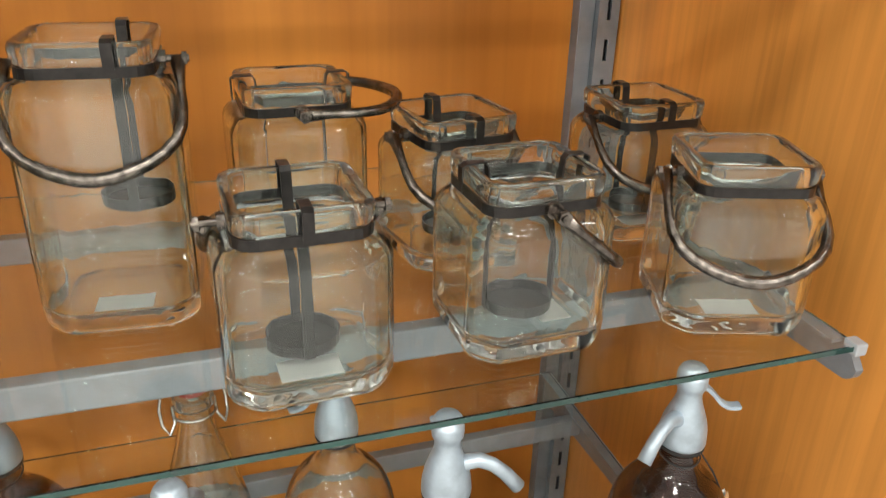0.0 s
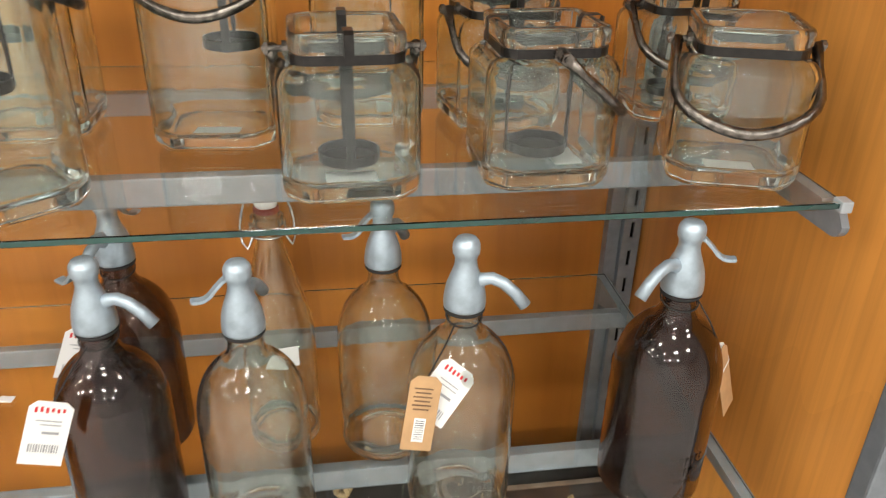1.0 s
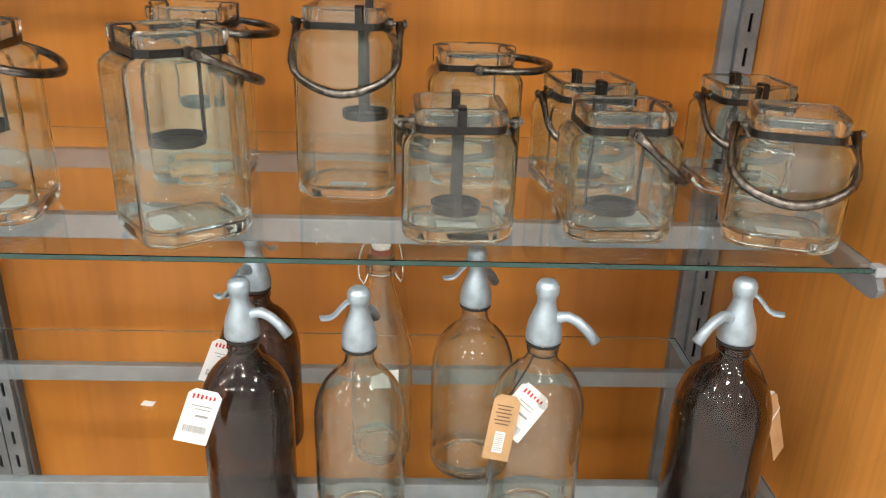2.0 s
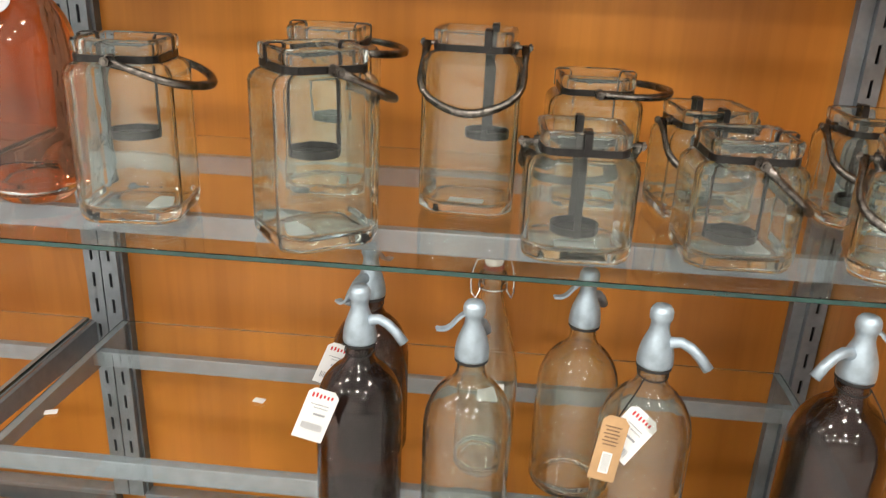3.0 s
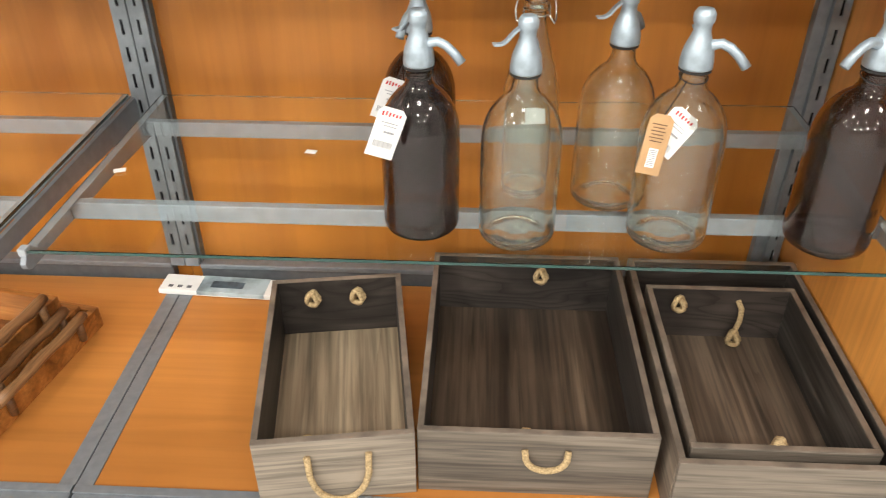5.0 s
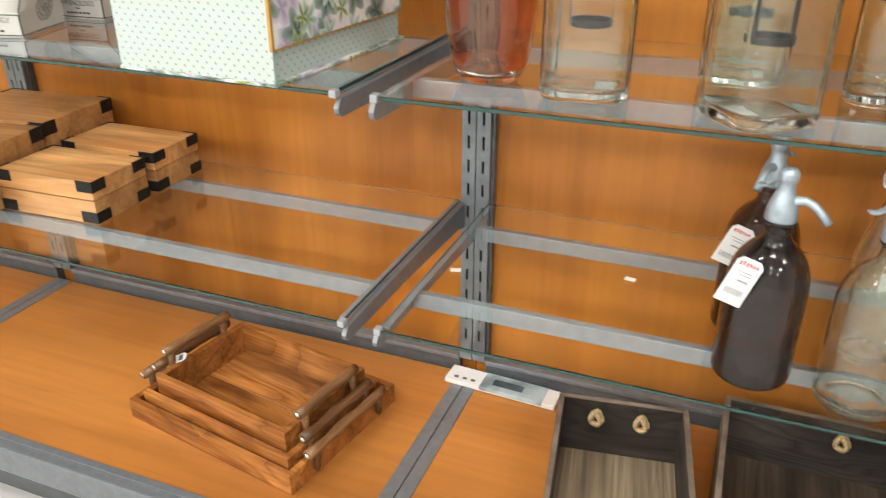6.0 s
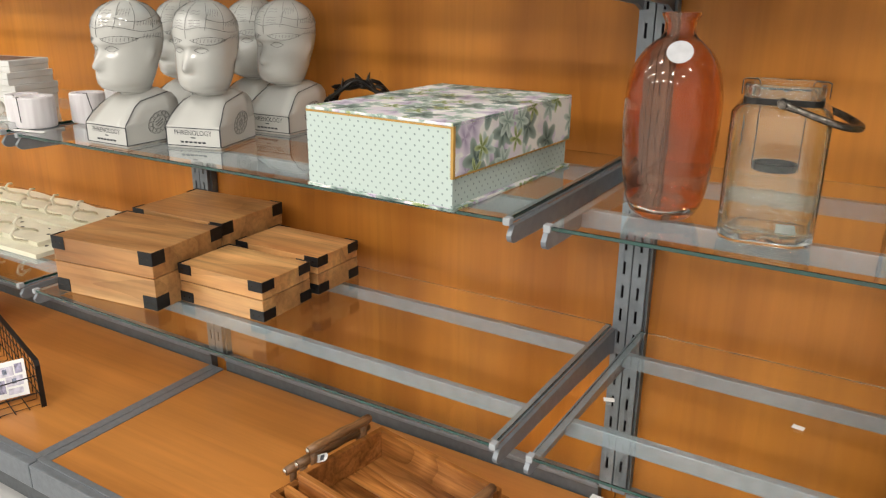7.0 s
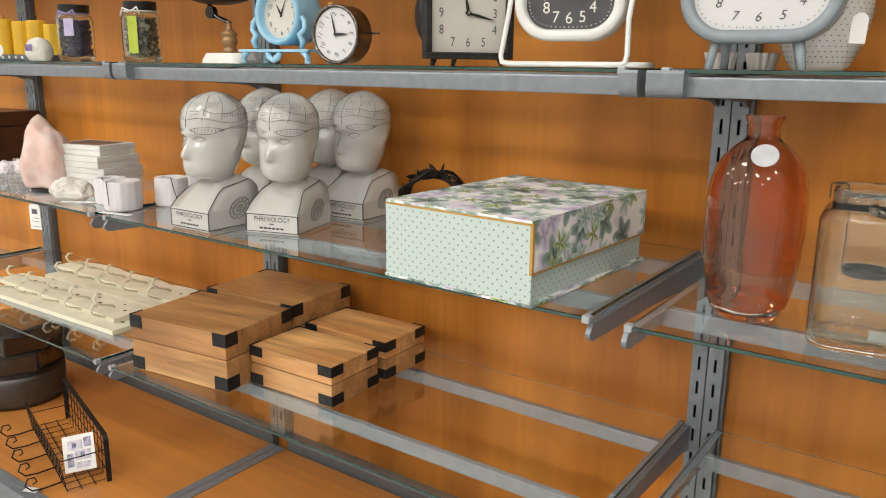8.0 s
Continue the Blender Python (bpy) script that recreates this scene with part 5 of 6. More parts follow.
WHITE_INK = plain("cream_ink", (0.72, 0.70, 0.64), 0.6, 0, 0.05, 20, 0)
wc = oblong_clock(pose(-1.379, -0.375, Z_TOP, 0, 0, 10), 0.172, 0.134, 0.039, WHITEP, FACE_D, WHITE_INK, "white enamelled clock with charcoal face on wire stand", 0.0, 0.024)
pts = [(-0.086, 0.020, 0.185), (-0.095, 0.000, 0.070), (-0.101, -0.010, 0.016), (-0.097, -0.014, 0.007), (-0.086, -0.014, 0.0045), (0.086, -0.014, 0.0045), (0.094, -0.014, 0.007), (0.096, -0.010, 0.018), (0.093, 0.000, 0.070), (0.104, 0.020, 0.185)]
part("wire_stand", tube(bmesh.new(), pts, 0.0042, 8), WHITEP, wc, "bent white wire stand", True)
part("rear_foot", tube(bmesh.new(), [(0.086, -0.014, 0.0045), (0.118, -0.006, 0.0045), (0.120, 0.06, 0.0045), (0.095, 0.075, 0.0045), (-0.090, 0.075, 0.0045)], 0.0042, 8), WHITEP, wc, "", True)
for s in (-1, 1):
    part("pivot", tube(bmesh.new(), [(s * 0.080, 0.014, 0.110), (s * 0.094, 0.008, 0.110)], 0.004, 8), WHITEP, wc)

gc = oblong_clock(pose(-1.106, -0.375, Z_TOP, 0, 0, 2), 0.206, 0.150, 0.034, GREYP, FACE_W, INK, "grey-blue enamelled clock with white face on peg legs", 0.25, 0.0175)
for s in (-1, 1):
    part("peg_leg", tube(bmesh.new(), [(s * 0.052, 0.020, 0.042), (s * 0.060, 0.014, 0.0)], [0.0068, 0.0055], 12), GREYP, gc, "", True)
    part("peg_leg", tube(bmesh.new(), [(s * 0.045, 0.045, 0.042), (s * 0.050, 0.062, 0.0)], [0.0068, 0.0055], 12), GREYP, gc, "", True)

# fluted cups, pierced vase and faceted glass behind the clocks
CERAM = plain("white_ceramic", (0.72, 0.70, 0.66), 0.3, 0, 0.04, 20, 0.02, 0.2)
for fx, fy in ((-1.182, -0.250), (-1.132, -0.215)):
    rings = []
    for z, r in ((0, 0.017), (0.002, 0.018), (0.010, 0.020), (0.020, 0.023), (0.024, 0.0235)):
        rings.append([((r + 0.0022 * math.cos(12 * 2 * math.pi * k / 72)) * math.cos(2 * math.pi * k / 72), (r + 0.0022 * math.cos(12 * 2 * math.pi * k / 72)) * math.sin(2 * math.pi * k / 72), z) for k in range(72)])
    cup = part("fluted_cup", loft(bmesh.new(), rings), CERAM, None, "", True)
    cup.matrix_basis = pose(fx, fy, Z_TOP)
    tagged(cup, "small white fluted ceramic cup standing behind clock", "cup", "fluted cups")

pv = thing("pierced_vase", pose(-1.050, -0.235, Z_TOP) @ Matrix.Diagonal((0.9, 0.9, 0.9, 1)), "white ceramic vase pierced with rows of small holes", "vase")
pvp = [(0, 0.0), (0.036, 0.0), (0.044, 0.006), (0.060, 0.040), (0.070, 0.085), (0.068, 0.125), (0.055, 0.160), (0.040, 0.180), (0.036, 0.180), (0.050, 0.158), (0.063, 0.125), (0.065, 0.085), (0.055, 0.042), (0.0, 0.010)]
part("vase_body", lathe(pvp, 48), CERAM, pv, "", True)
hole = lathe([(0, 0), (0.0010, 0), (0.0010, 0.0006), (0, 0.0007)], 6)
hm = bpy.data.meshes.new("pierced_hole")
hole.to_mesh(hm)
hole.free()
hm.materials.append(SLOT)
for row in range(15):
    z = 0.012 + row * 0.0078
    r = float(np.interp(z, [0.006, 0.040, 0.085, 0.125], [0.044, 0.060, 0.070, 0.068]))
    sl_a = float(np.interp(z, [0.0, 0.04, 0.085, 0.125], [-24, -18, -6, 8]))
    for k in range(40):
        a = 2 * math.pi * (k + 0.5 * (row % 2)) / 40
        if math.sin(a) > 0.35:
            continue
        ob = new("pierced_hole", hm)
        ob.parent = pv
        ob.matrix_basis = Matrix.Rotation(a, 4, "Z") @ Matrix.Translation((r - 0.0003, 0, z)) @ pose(0, 0, 0, 0, 90 - sl_a)
swing_tag("price_tag", (-0.990, -0.325, Z_TOP + 0.072), 12, 2, 0.019, 0.038, PAPER, [], "blank white price tag hanging on the pierced vase", 0)
fg = part("faceted_bowl", lathe([(0, 0.0), (0.030, 0.0), (0.046, 0.03), (0.056, 0.07), (0.050, 0.11), (0.046, 0.11), (0.051, 0.07), (0.040, 0.03), (0, 0.012)], 10), CLEAR)
fg.matrix_basis = pose(-0.900, -0.29, Z_TOP)
tagged(fg, "faceted clear glass bowl on the top shelf", "bowl")

# ---- top shelf, further along ----
# kitchen scale with marble foot
ks = thing("antique_scale", pose(-2.186, -0.345, Z_TOP), "small scale with white foot, turned post and dark pan", "scale")
TURNED = plain("turned_brass_wood", (0.30, 0.17, 0.075), 0.35, 0.4, 0.25, 40, 0.05)
bm = bmesh.new()
loft(bm, [octagon(0.125, 0.012, 0.0, 0.07), octagon(0.125, 0.012, 0.006, 0.07), octagon(0.110, 0.012, 0.021, 0.058)])
part("marble_foot", bm, CERAM, ks, "white stone foot")
part("turned_post", lathe([(0, 0.021), (0.0150, 0.021), (0.0155, 0.027), (0.0125, 0.031), (0.0135, 0.036), (0.0165, 0.042), (0.0165, 0.050), (0.0135, 0.054), (0.0170, 0.058), (0.0170, 0.062), (0.008, 0.068), (0.006, 0.078), (0.0075, 0.082), (0, 0.083)], 24), TURNED, ks, "turned brass-coloured post", True)
part("arm", tube(bmesh.new(), [(0.004, 0, 0.082), (-0.012, 0, 0.088), (-0.036, 0, 0.096), (-0.056, 0, 0.108), (-0.060, 0, 0.124)], [0.005, 0.005, 0.0045, 0.006, 0.005], 8), BAIL, ks, "dark metal arm", True)
part("pivot_wheel", drum([(0, -0.006), (0.013, -0.006), (0.013, 0.006), (0, 0.006)], 20), GUN, ks, "").matrix_basis = Matrix.Translation((-0.054, 0, 0.106))
part("pan", lathe([(0, 0.122), (0.03, 0.122), (0.062, 0.130), (0.066, 0.138), (0.062, 0.136), (0.03, 0.126), (0, 0.125)], 32), GUN, ks, "dark metal pan", True).matrix_basis = Matrix.Translation((-0.03, 0, 0))

# jars of pebbles and dried lavender
PEB = plain("dried_petals", (0.20, 0.16, 0.115), 0.7, 0, 0.9, 40, 0.1)
PEB2 = plain("pale_petals", (0.56, 0.50, 0.38), 0.7, 0, 0.3, 40, 0.1)
LAV = plain("lavender_buds", (0.075, 0.050, 0.125), 0.9, 0, 0.5, 60, 0.2)
RIBBON = plain("lilac_ribbon", (0.36, 0.28, 0.52), 0.5, 0, 0.15, 60, 0.05)
GREEN_TAG = plain("lime_paper", (0.42, 0.52, 0.06), 0.7, 0, 0.1, 30, 0)
LILAC_TAG = plain("lilac_paper", (0.52, 0.46, 0.66), 0.7, 0, 0.1, 30, 0)


def mason_jar(m, fill, fill2, label, tag_m, tie_m, count):
    j = thing("filled_jar", m, label, "jar", "jars of dried flowers")
    p = [(0, 0.003), (0.036, 0.0), (0.042, 0.004), (0.044, 0.012), (0.044, 0.098), (0.041, 0.110), (0.034, 0.118), (0.034, 0.132)]
    part("glass_body", lathe(hollow(p, 0.0025, 0.006), 32), CLEAR, j, "", True)
    random.seed(int(count * 7))
    for mt, n in ((fill, count), (fill2, count // 3)):
        bm = bmesh.new()
        for _ in range(n):
            a, r, z = random.uniform(0, 6.283), 0.036 * math.sqrt(random.random()), random.uniform(0.012, 0.100)
            bmesh.ops.create_icosphere(bm, subdivisions=1, radius=random.uniform(0.004, 0.0065), matrix=Matrix.Translation((r * math.cos(a), r * math.sin(a), z)) @ Euler((random.uniform(0, 3), random.uniform(0, 3), 0)).to_matrix().to_4x4() @ Matrix.Diagonal((1, 1, 0.55, 1)))
        part("contents", bm, mt, j, "dried petals and buds", True)["kind"] = "stuff"
    part("lid", lathe([(0, 0.136), (0.036, 0.136), (0.0365, 0.120), (0.038, 0.120), (0.038, 0.138), (0, 0.1385)], 32), GUN, j, "dark screw lid")
    part("tie", tube(bmesh.new(), [(0.0355 * math.cos(a), 0.0355 * math.sin(a), 0.116) for a in [k * math.pi / 12 for k in range(24)]], 0.002, 6, True), tie_m, j, "")
    part("bow", tube(bmesh.new(), [(-0.026, -0.040, 0.104), (-0.018, -0.044, 0.122), (0.0, -0.040, 0.115), (0.018, -0.044, 0.124), (0.024, -0.042, 0.108)], 0.0022, 6), tie_m, j, "", True)
    part("gift_tag", box(-0.006, 0.018, -0.0475, -0.0468, 0.020 if tag_m is GREEN_TAG else 0.062, 0.104, 0.0002, 1), tag_m, j, "coloured paper tag")
    return j


mason_jar(pose(-2.520, -0.330, Z_TOP, 0, 0, 25), PEB, PEB2, "glass jar of dried petals with lime paper tag", GREEN_TAG, PAPER, 420)
mason_jar(pose(-2.780, -0.345, Z_TOP, 0, 0, 35), LAV, LAV, "glass jar of dried lavender with lilac ribbon", LILAC_TAG, RIBBON, 420)


def pebble(name, m, sx, sy, sz, material, label, category, seed, rough=0.10, facets=0.0, group=""):
    bm = bmesh.new()
    bmesh.ops.create_icosphere(bm, subdivisions=4, radius=1.0)
    for v in bm.verts:
        k = 1 + rough * noise.noise(v.co * 1.5 + Vector((seed, 0, 0))) + rough * 0.4 * noise.noise(v.co * 4 + Vector((seed, 3, 0)))
        v.co *= k
        if v.co.z < -0.75:
            v.co.z = -0.75
        if facets:
            q = noise.voronoi(v.co * 2.2 + Vector((seed, seed, 0)))[0]
            v.co *= 1 - facets * (q[1] - q[0])
    zmin = min(v.co.z for v in bm.verts)
    for v in bm.verts:
        v.co = Vector((v.co.x * sx, v.co.y * sy, (v.co.z - zmin) * sz))
    ob = part(name, bm, material, None, "", not facets)
    ob.matrix_basis = m
    return tagged(ob, label, category, group)


SPECK = plain("speckled_white_soap", (0.70, 0.68, 0.60), 0.5, 0, 0.15, 60, 0.05)
eg = pebble("round_soap", pose(-2.815, -0.425, Z_TOP, 0, 0, 10), 0.036, 0.030, 0.033, SPECK, "round speckled white soap ball on the top shelf", "soap", 3.0, 0.04)
part("printed_motif", box(-0.010, 0.012, -0.0309, -0.0300, 0.024, 0.040), plain("violet_print", (0.20, 0.14, 0.30), 0.6, 0, 0.4, 80, 0), eg, "faint violet print")
YEL = plain("yellow_wax", (0.72, 0.43, 0.02), 0.35, 0, 0.12, 20, 0.02, 0.2)
tr = thing("gift_tray", pose(-3.03, -0.345, Z_TOP, 0, 0, 18), "dark grey tray set with yellow wax candles", "tray")
part("tray_body", box(-0.12, 0.12, -0.045, 0.045, 0, 0.016, 0.003), plain("slate_card", (0.10, 0.11, 0.13), 0.6), tr)
for k in range(4):
    part("tray_stud", lathe([(0, 0.0), (0.004, 0.0), (0.003, 0.002), (0, 0.0025)], 10), PAPER, tr).matrix_basis = Matrix.Translation((-0.04 + k * 0.022, -0.045, 0.009)) @ pose(0, 0, 0, 90)
for k, (cx, cy, hh) in enumerate(((-0.072, 0.0, 0.094), (-0.018, 0.008, 0.088), (0.036, 0.004, 0.090), (0.088, 0.008, 0.080))):
    cd = thing("yellow_candle", tr.matrix_basis @ Matrix.Translation((cx, cy, 0.0165)) @ pose(0, 0, 0, 0, 0, 15 * k), "bright yellow faceted wax candle on a tray", "candle", "yellow candles")
    part("wax_body", loft(bmesh.new(), [octagon(0.050, 0.014, z) for z in (0.0, hh - 0.004)] + [octagon(0.044, 0.012, hh)]), YEL, cd)
    part("wick", tube(bmesh.new(), [(0, 0, hh), (0.002, 0, hh + 0.006), (0.001, 0.002, hh + 0.012)], 0.001, 5), CORD, cd)
ov = thing("oval_tag", pose(-3.01, -0.44, Z_TOP + 0.012, 8, 0, 20), "oval white tag with purple print", "tag")
bm = lathe([(0, -0.0004), (0.022, -0.0004), (0.022, 0.0004), (0, 0.0004)], 28)
bmesh.ops.transform(bm, matrix=Matrix.Translation((0, 0, 0.016)) @ pose(0, 0, 0, 90) @ Matrix.Diagonal((1.35, 0.9, 1, 1)), verts=bm.verts)
part("card", bm, PAPER, ov)
part("printed_bar", box(-0.010, 0.010, -0.0012, -0.0006, 0.008, 0.022), plain("plum_print", (0.20, 0.05, 0.12), 0.6), ov)

# ---- middle shelf, third bay: minerals and boxes ----
ROSE, nt_r, p_r = nodes_of("rose_quartz")
_, rose_c, _ = noise_mix(nt_r, 18, (0.70, 0.44, 0.38), (0.85, 0.68, 0.62), (1, 1, 1), 5, 0.3, 0.65)
nt_r.links.new(rose_c, p_r.inputs["Base Color"])
p_r.inputs["Roughness"].default_value = 0.35
p_r.inputs["Subsurface Weight"].default_value = 0.3
p_r.inputs["Subsurface Radius"].default_value = (0.02, 0.008, 0.006)
SELEN, nt_s, p_s = nodes_of("selenite")
_, sel_c, _ = noise_mix(nt_s, 6, (0.70, 0.66, 0.68), (0.79, 0.76, 0.77), (18, 18, 1), 4, 0.3, 0.7)
nt_s.links.new(sel_c, p_s.inputs["Base Color"])
p_s.inputs["Roughness"].default_value = 0.4
p_s.inputs["Subsurface Weight"].default_value = 0.4
p_s.inputs["Subsurface Radius"].default_value = (0.012, 0.011, 0.012)
pebble("rose_quartz_lamp", pose(-2.868, -0.412, Z_MID + 0.006, 0, 0, 20), 0.062, 0.054, 0.100, ROSE, "pale pink rough quartz lamp on a small base", "lamp", 1.3, 0.24)
qb = part("lamp_foot", lathe([(0, 0), (0.040, 0), (0.042, 0.003), (0.038, 0.0055), (0, 0.0058)], 24), BLACKP)
qb.matrix_basis = pose(-2.868, -0.412, Z_MID)
tagged(qb, "round dark foot under the quartz lamp", "lamp foot")
pebble("white_stone", pose(-2.665, -0.462, Z_MID, 0, 0, 30), 0.050, 0.034, 0.032, plain("milky_stone", (0.70, 0.66, 0.60), 0.45, 0, 0.12, 25, 0.1), "milky white rough stone lying on glass shelf", "stone", 4.4, 0.22, 0.06)
for k, (sx, sy, sr, sh) in enumerate(((-2.462, -0.452, 0.042, 0.066), (-2.560, -0.420, 0.036, 0.060), (-2.425, -0.345, 0.038, 0.066), (-2.465, -0.225, 0.038, 0.066), (-2.385, -0.240, 0.034, 0.058))):
    sc = thing("selenite_holder", pose(sx, sy, Z_MID, 0, 0, 20 * k), "white selenite tea-light holder with rough sides", "candle holder", "selenite holders")
    rings = []
    for z, q in ((0, 0.97), (0.003, 1.0), (sh * 0.5, 1.01), (sh - 0.003, 1.0), (sh, 0.97), (sh, 0.62), (sh - 0.012, 0.60)):
        rings.append([(sr * q * (1 + 0.012 * math.sin(7 * a + k) + 0.008 * math.sin(17 * a)) * math.cos(a), sr * q * (1 + 0.012 * math.sin(7 * a + k) + 0.008 * math.sin(17 * a)) * math.sin(a), z) for a in [2 * math.pi * i / 60 for i in range(60)]])
    part("stone_body", loft(bmesh.new(), rings), SELEN, sc)
    part("cord", tube(bmesh.new(), [(0.0, -sr * 0.8, sh + 0.001), (0.010, -sr - 0.002, sh + 0.003), (0.016, -sr - 0.004, sh * 0.6), (0.024, -sr - 0.008, sh * 0.25)], 0.001, 5), CORD, sc, "thin black cord")
    if k in (0, 1):
        tg = thing("shelf_tag", pose(sx + (0.05 if k == 0 else -0.055), sy - 0.052, Z_MID + 0.001, 0, 0, 10 if k == 0 else 30), "long white paper tag lying on the shelf", "tag", "lying tags")
        part("card", box(-0.045, 0.045, -0.008, 0.008, 0, 0.0008), PAPER, tg)
BOXP = plain("white_card", (0.72, 0.71, 0.68), 0.55, 0, 0.05, 10, 0.02)
BOXT = plain("brown_label_print", (0.22, 0.13, 0.10), 0.5, 0, 0.4, 30, 0)
zz = Z_MID
for k, (dx, dy, ww, dd, hh, rr) in enumerate(((0.0, 0.0, 0.185, 0.130, 0.034, 8), (0.004, 0.004, 0.180, 0.128, 0.030, 10), (-0.003, 0.0, 0.182, 0.128, 0.030, 7), (-0.012, 0.004, 0.170, 0.120, 0.026, 12))):
    wb = thing("white_carton", pose(-2.775 + dx, -0.325 + dy, zz + 0.0003, 0, 0, rr), "flat white card gift carton in a stack", "box", "stacked white cartons")
    part("carton_base", box(-ww / 2, ww / 2, -dd / 2, dd / 2, 0, hh * 0.5, 0.001), BOXP, wb)
    part("carton_lid", box(-ww / 2 - 0.0012, ww / 2 + 0.0012, -dd / 2 - 0.0012, dd / 2 + 0.0012, hh * 0.5 + 0.0004, hh, 0.001), BOXP, wb)
    if k == 3:
        part("top_print", box(-ww / 2 + 0.02, ww / 2 - 0.02, -dd / 2 + 0.012, dd / 2 - 0.012, hh + 0.0002, hh + 0.0006), BOXT, wb, "brown printed picture")
    zz += hh + 0.0005
CRYSTAL = glass("crystal_glass", (0.95, 0.95, 0.98), 0.02, 1.6)
random.seed(11)
for k in range(9):
    a = k * 2.4
    pebble("crystal_chunk", pose(-2.985 + 0.055 * math.cos(a) * (0.4 + 0.08 * k), -0.430 + 0.05 * math.sin(a) * (0.4 + 0.08 * k), Z_MID + (0.034 if k < 3 else 0.0), 0, 0, 40 * k), 0.026, 0.022, 0.022, CRYSTAL if k % 2 else SELEN, "sparkling clear crystal chunk in a small heap", "crystal", 7.0 + k, 0.3, 0.25, "crystal chunks")
MAHOG = wood("dark_mahogany", (0.020, 0.008, 0.006), (0.075, 0.028, 0.018), "X", 1.0, 0.3, 0.4)
dk = thing("dark_chest", pose(-3.70, -0.165, Z_MID, 0, 0, 4), "dark brown wooden chest with brass lock plate", "box")
part("chest_body", box(-0.16, 0.16, -0.09, 0.09, 0, 0.115, 0.003), MAHOG, dk)
part("chest_lid", box(-0.163, 0.163, -0.093, 0.093, 0.117, 0.165, 0.006), MAHOG, dk)
part("lock_plate", box(-0.014, 0.014, -0.0945, -0.0930, 0.100, 0.135), GOLD, dk, "small brass lock plate")
swing_tag("price_tag", (-2.698, -0.540, Z_MID - 0.004), 12, 0, 0.036, 0.062, PAPER, [(0, -0.018, 0.018, 0.012, INK), (0.004, -0.034, 0.016, 0.0014, INK), (0, -0.042, 0.024, 0.0012, INK), (0, -0.055, 0.026, 0.0012, INK)], "white printed tag hanging from the shelf edge", 0)

# ---- low shelf, third bay: cream hook rails ----
CREAM = plain("cream_painted_wood", (0.72, 0.68, 0.53), 0.5, 0, 0.06, 20, 0.05)
for row, (yy, zz0) in enumerate(((-0.395, 0.0), (-0.300, 0.0), (-0.205, 0.0), (-0.110, 0.0), (-0.345, 0.0125), (-0.155, 0.0125))):
    hr = thing("hook_rail", pose(-2.915 - 0.012 * row, yy, Z_LOW + zz0 + 0.0003, 0, 0, 1.5 - row * 0.6), "cream painted wooden rail with curled white hooks", "hook rail", "hook rails")
    n = 30
    edge = []
    for k in range(n + 1):
        a = k / n
        edge.append((0.320 - 0.64 * a, 0.030 + 0.012 * abs(math.sin(a * math.pi * 3))))
    ring = [(-0.320, -0.044), (0.320, -0.044)] + edge
    bm = bmesh.new()
    loft(bm, [[(a, b, 0.0) for a, b in ring], [(a, b, 0.012) for a, b in ring]])
    part("rail_board", bm, CREAM, hr, "scalloped cream board")
    for k in range(5):
        hxk = -0.25 + 0.12 * k
        pts = [(hxk, 0.012, 0.012), (hxk, 0.004, 0.020), (hxk, -0.018, 0.026), (hxk, -0.040, 0.036), (hxk, -0.046, 0.050), (hxk, -0.036, 0.060), (hxk, -0.024, 0.058)]
        if row < 4 and row % 2 == 0 or row >= 4:
            part("hook", tube(bmesh.new(), pts, 0.0034, 8), CREAM, hr, "curled cream metal hook", True)
        part("keyhole", lathe([(0, 0), (0.005, 0), (0.005, 0.0004), (0, 0.0004)], 12), SLOT, hr).matrix_basis = Matrix.Translation((hxk + 0.05, 0.012, 0.0122))

# ---- base deck, third bay: wire rack and lantern ----
WIRE = plain("black_wire", (0.025, 0.025, 0.027), 0.45, 0.6, 0.2, 40, 0.05)
wr = thing("wire_rack", pose(-2.660, -0.440, Z_DECK, 0, 0, 163), "black wire letter rack with row of hooks", "rack")
RL, RD, RH = 0.48, 0.105, 0.135
part("side_strap", bar_strip(bmesh.new(), [(0, 0, 0.0), (0, 0, RH - 0.012), (0.008, 0, RH), (RL - 0.008, 0, RH), (RL, 0, RH - 0.012), (RL, 0, 0.0)], 0.013, 0.003, (0, 1, 0)), WIRE, wr, "flat black frame strap")
for k in range(13):
    x = 0.012 + (RL - 0.024) * k / 12
    part("cross_wire", tube(bmesh.new(), [(x, 0.0, RH - 0.003), (x, 0.004, 0.004), (x, RD, 0.004), (x, RD + 0.012, 0.095)], 0.0013, 5), WIRE, wr)
for y, z in ((0.004, 0.035), (0.003, 0.070), (0.002, 0.104), (0.035, 0.003), (0.070, 0.003), (RD, 0.005), (RD + 0.004, 0.034), (RD + 0.008, 0.064), (RD + 0.012, 0.095)):
    part("long_wire", tube(bmesh.new(), [(0.0, y, z), (RL, y, z)], 0.0015, 5), WIRE, wr)
for x in (0.0, RL):
    part("end_wire", tube(bmesh.new(), [(x, 0.002, 0.095), (x, RD + 0.012, 0.095)], 0.0018, 5), WIRE, wr)
    part("end_wire", tube(bmesh.new(), [(x, 0.002, 0.045), (x, RD + 0.006, 0.045)], 0.0014, 5), WIRE, wr)
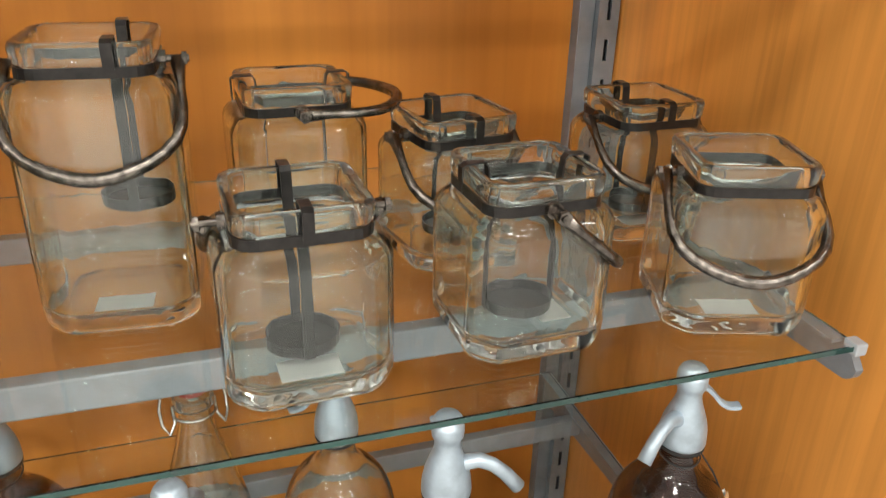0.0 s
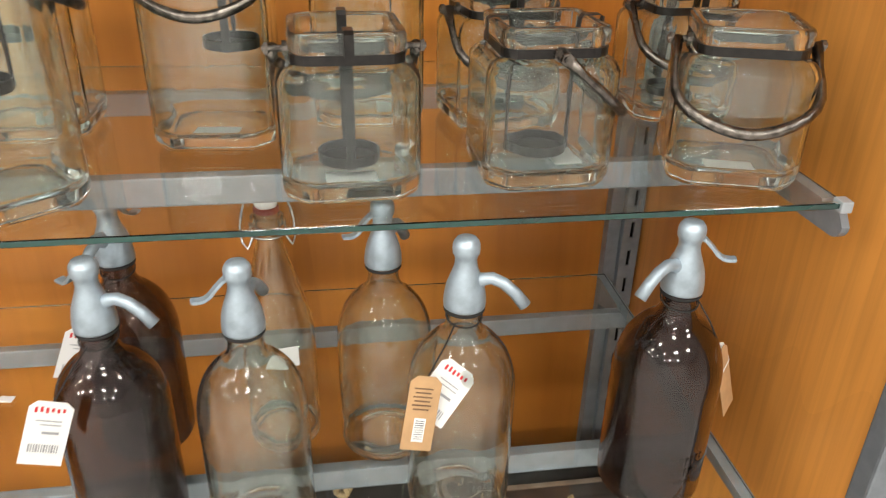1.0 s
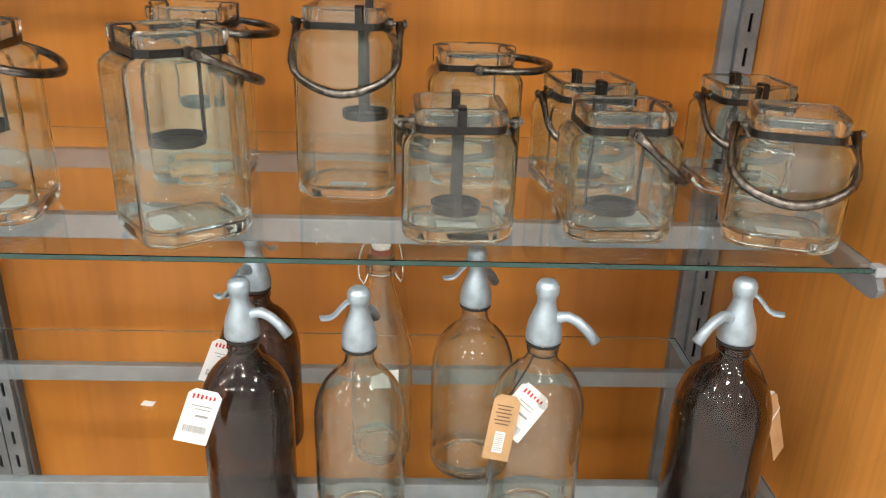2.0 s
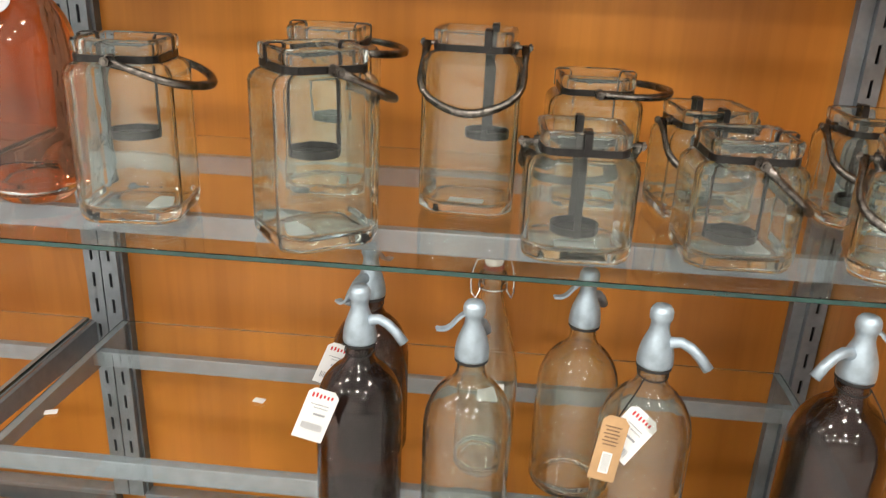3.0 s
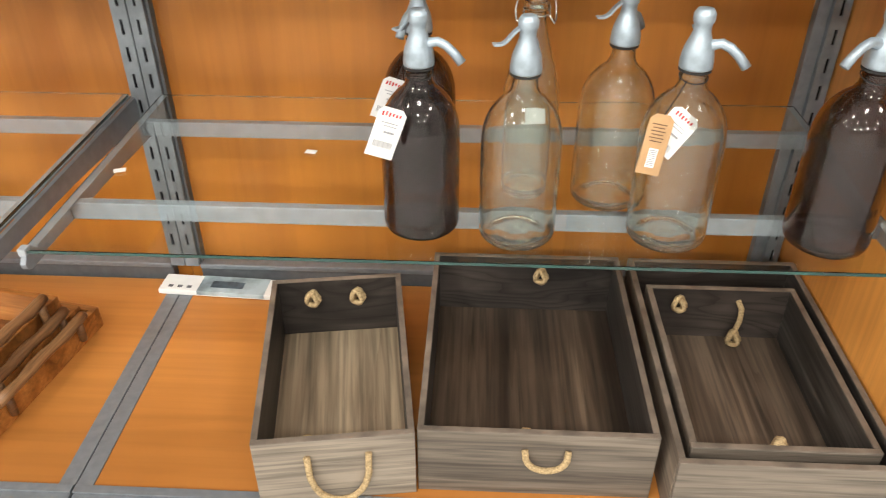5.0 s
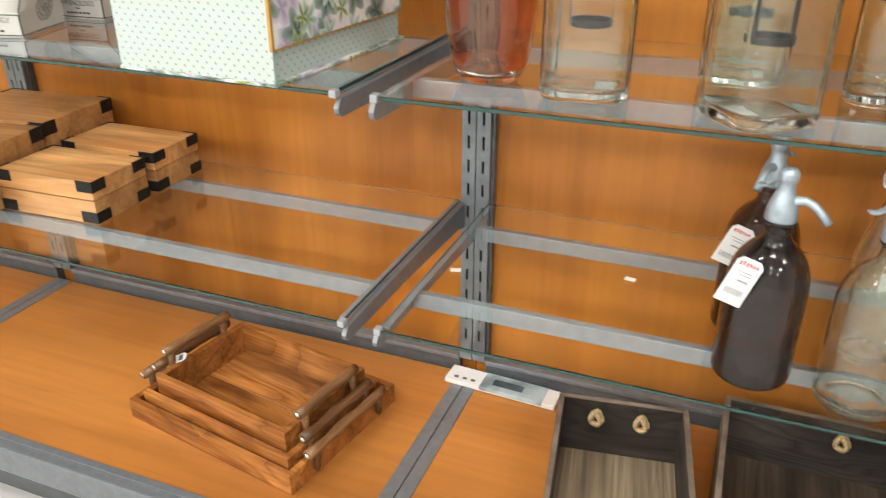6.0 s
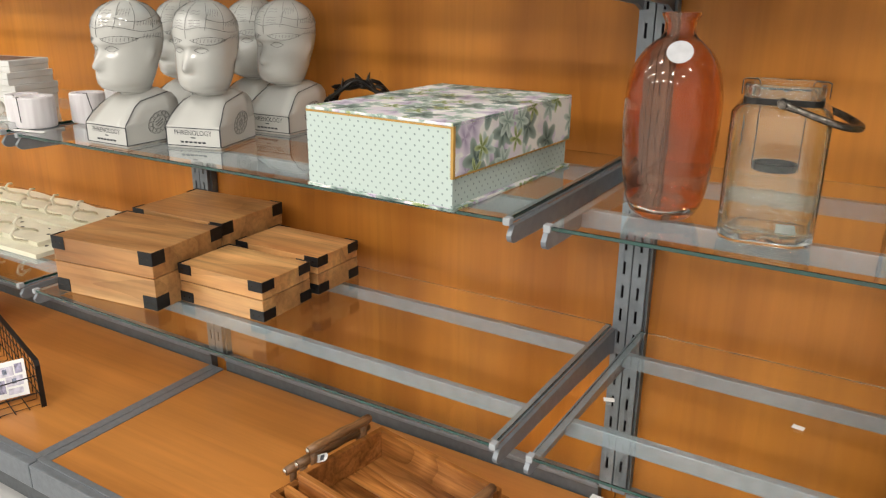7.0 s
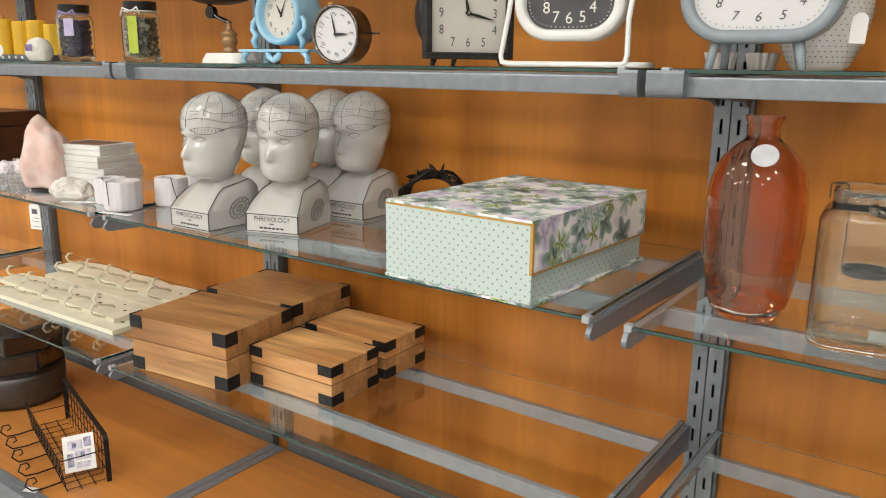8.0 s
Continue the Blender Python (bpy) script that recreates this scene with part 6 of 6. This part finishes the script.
for k in range(5):
    x = 0.05 + 0.095 * k
    loop = [(x, RD, 0.012), (x, RD + 0.045, 0.008), (x, RD + 0.075, 0.010), (x + 0.004, RD + 0.090, 0.026), (x + 0.006, RD + 0.082, 0.044), (x + 0.004, RD + 0.066, 0.044), (x + 0.002, RD + 0.062, 0.032), (x, RD + 0.072, 0.028)]
    part("wire_hook", tube(bmesh.new(), loop, 0.0023, 6), WIRE, wr, "curled wire hook", True)
pc = part("printed_card", box(-0.044, 0.044, -0.0006, 0.0006, 0.0, 0.098), PAPER)
pc.matrix_basis = Matrix.Translation((-2.735, -0.476, Z_DECK + 0.022)) @ pose(0, 0, 0, -24, -12, 38)
tagged(pc, "white printed card tucked in the wire rack", "card")
PRINTS = [plain("grey_violet_print", (0.30, 0.28, 0.38), 0.6, 0, 0.6, 90, 0), plain("blue_grey_print", (0.16, 0.18, 0.25), 0.6, 0, 0.6, 120, 0), plain("pale_lilac_print", (0.55, 0.52, 0.60), 0.6, 0, 0.3, 60, 0)]
for k, (a, b, c, d) in enumerate(((-0.030, 0.012, 0.058, 0.084), (-0.012, 0.034, 0.030, 0.056), (-0.034, -0.016, 0.014, 0.050), (0.016, 0.036, 0.062, 0.088), (-0.010, 0.030, 0.008, 0.024), (-0.018, -0.006, 0.064, 0.078), (0.004, 0.016, 0.036, 0.050))):
    part("printed_patch", box(a, b, -0.0011 - 0.0001 * (k > 4), -0.0007, c, d), PRINTS[(2, 2, 0, 0, 2, 1, 1)[k]], pc)
ln = thing("dark_lantern", pose(-3.42, -0.300, Z_DECK, 0, 0, 12), "dark bronze lantern with smoky brown panes", "lantern")
AMBER = plain("smoky_amber_pane", (0.050, 0.026, 0.014), 0.15, 0, 0.3, 12, 0.02, 0.3)
part("drum_base", lathe([(0, 0), (0.135, 0), (0.145, 0.02), (0.150, 0.09), (0.146, 0.115), (0, 0.116)], 40), plain("dark_pewter", (0.085, 0.080, 0.075), 0.4, 0.6, 0.2, 12, 0.05), ln, "dark pewter drum", True)
for row in range(2):
    for k in range(7):
        a = 2 * math.pi * k / 7 + 0.3 * row
        pn = part("pane", box(-0.062, 0.062, -0.003, 0.003, 0.004, 0.064, 0.001, 1), AMBER, ln)
        pn.matrix_basis = Matrix.Rotation(a, 4, "Z") @ Matrix.Translation((0, -0.130, 0.118 + row * 0.068))
        part("pane_bar", box(-0.004, 0.004, -0.005, 0.005, 0.0, 0.068, 0.001, 1), BLACKP, ln).matrix_basis = Matrix.Rotation(a + math.pi / 7, 4, "Z") @ Matrix.Translation((0, -0.143, 0.116 + row * 0.068))
    part("band", lathe([(0.135, 0.114 + 0.068 * row), (0.149, 0.114 + 0.068 * row), (0.149, 0.122 + 0.068 * row), (0.135, 0.122 + 0.068 * row)], 40, cap0=False, cap1=False), BLACKP, ln)
part("top_ring", lathe([(0.0, 0.250), (0.149, 0.250), (0.146, 0.262), (0.0, 0.264)], 40), BLACKP, ln)
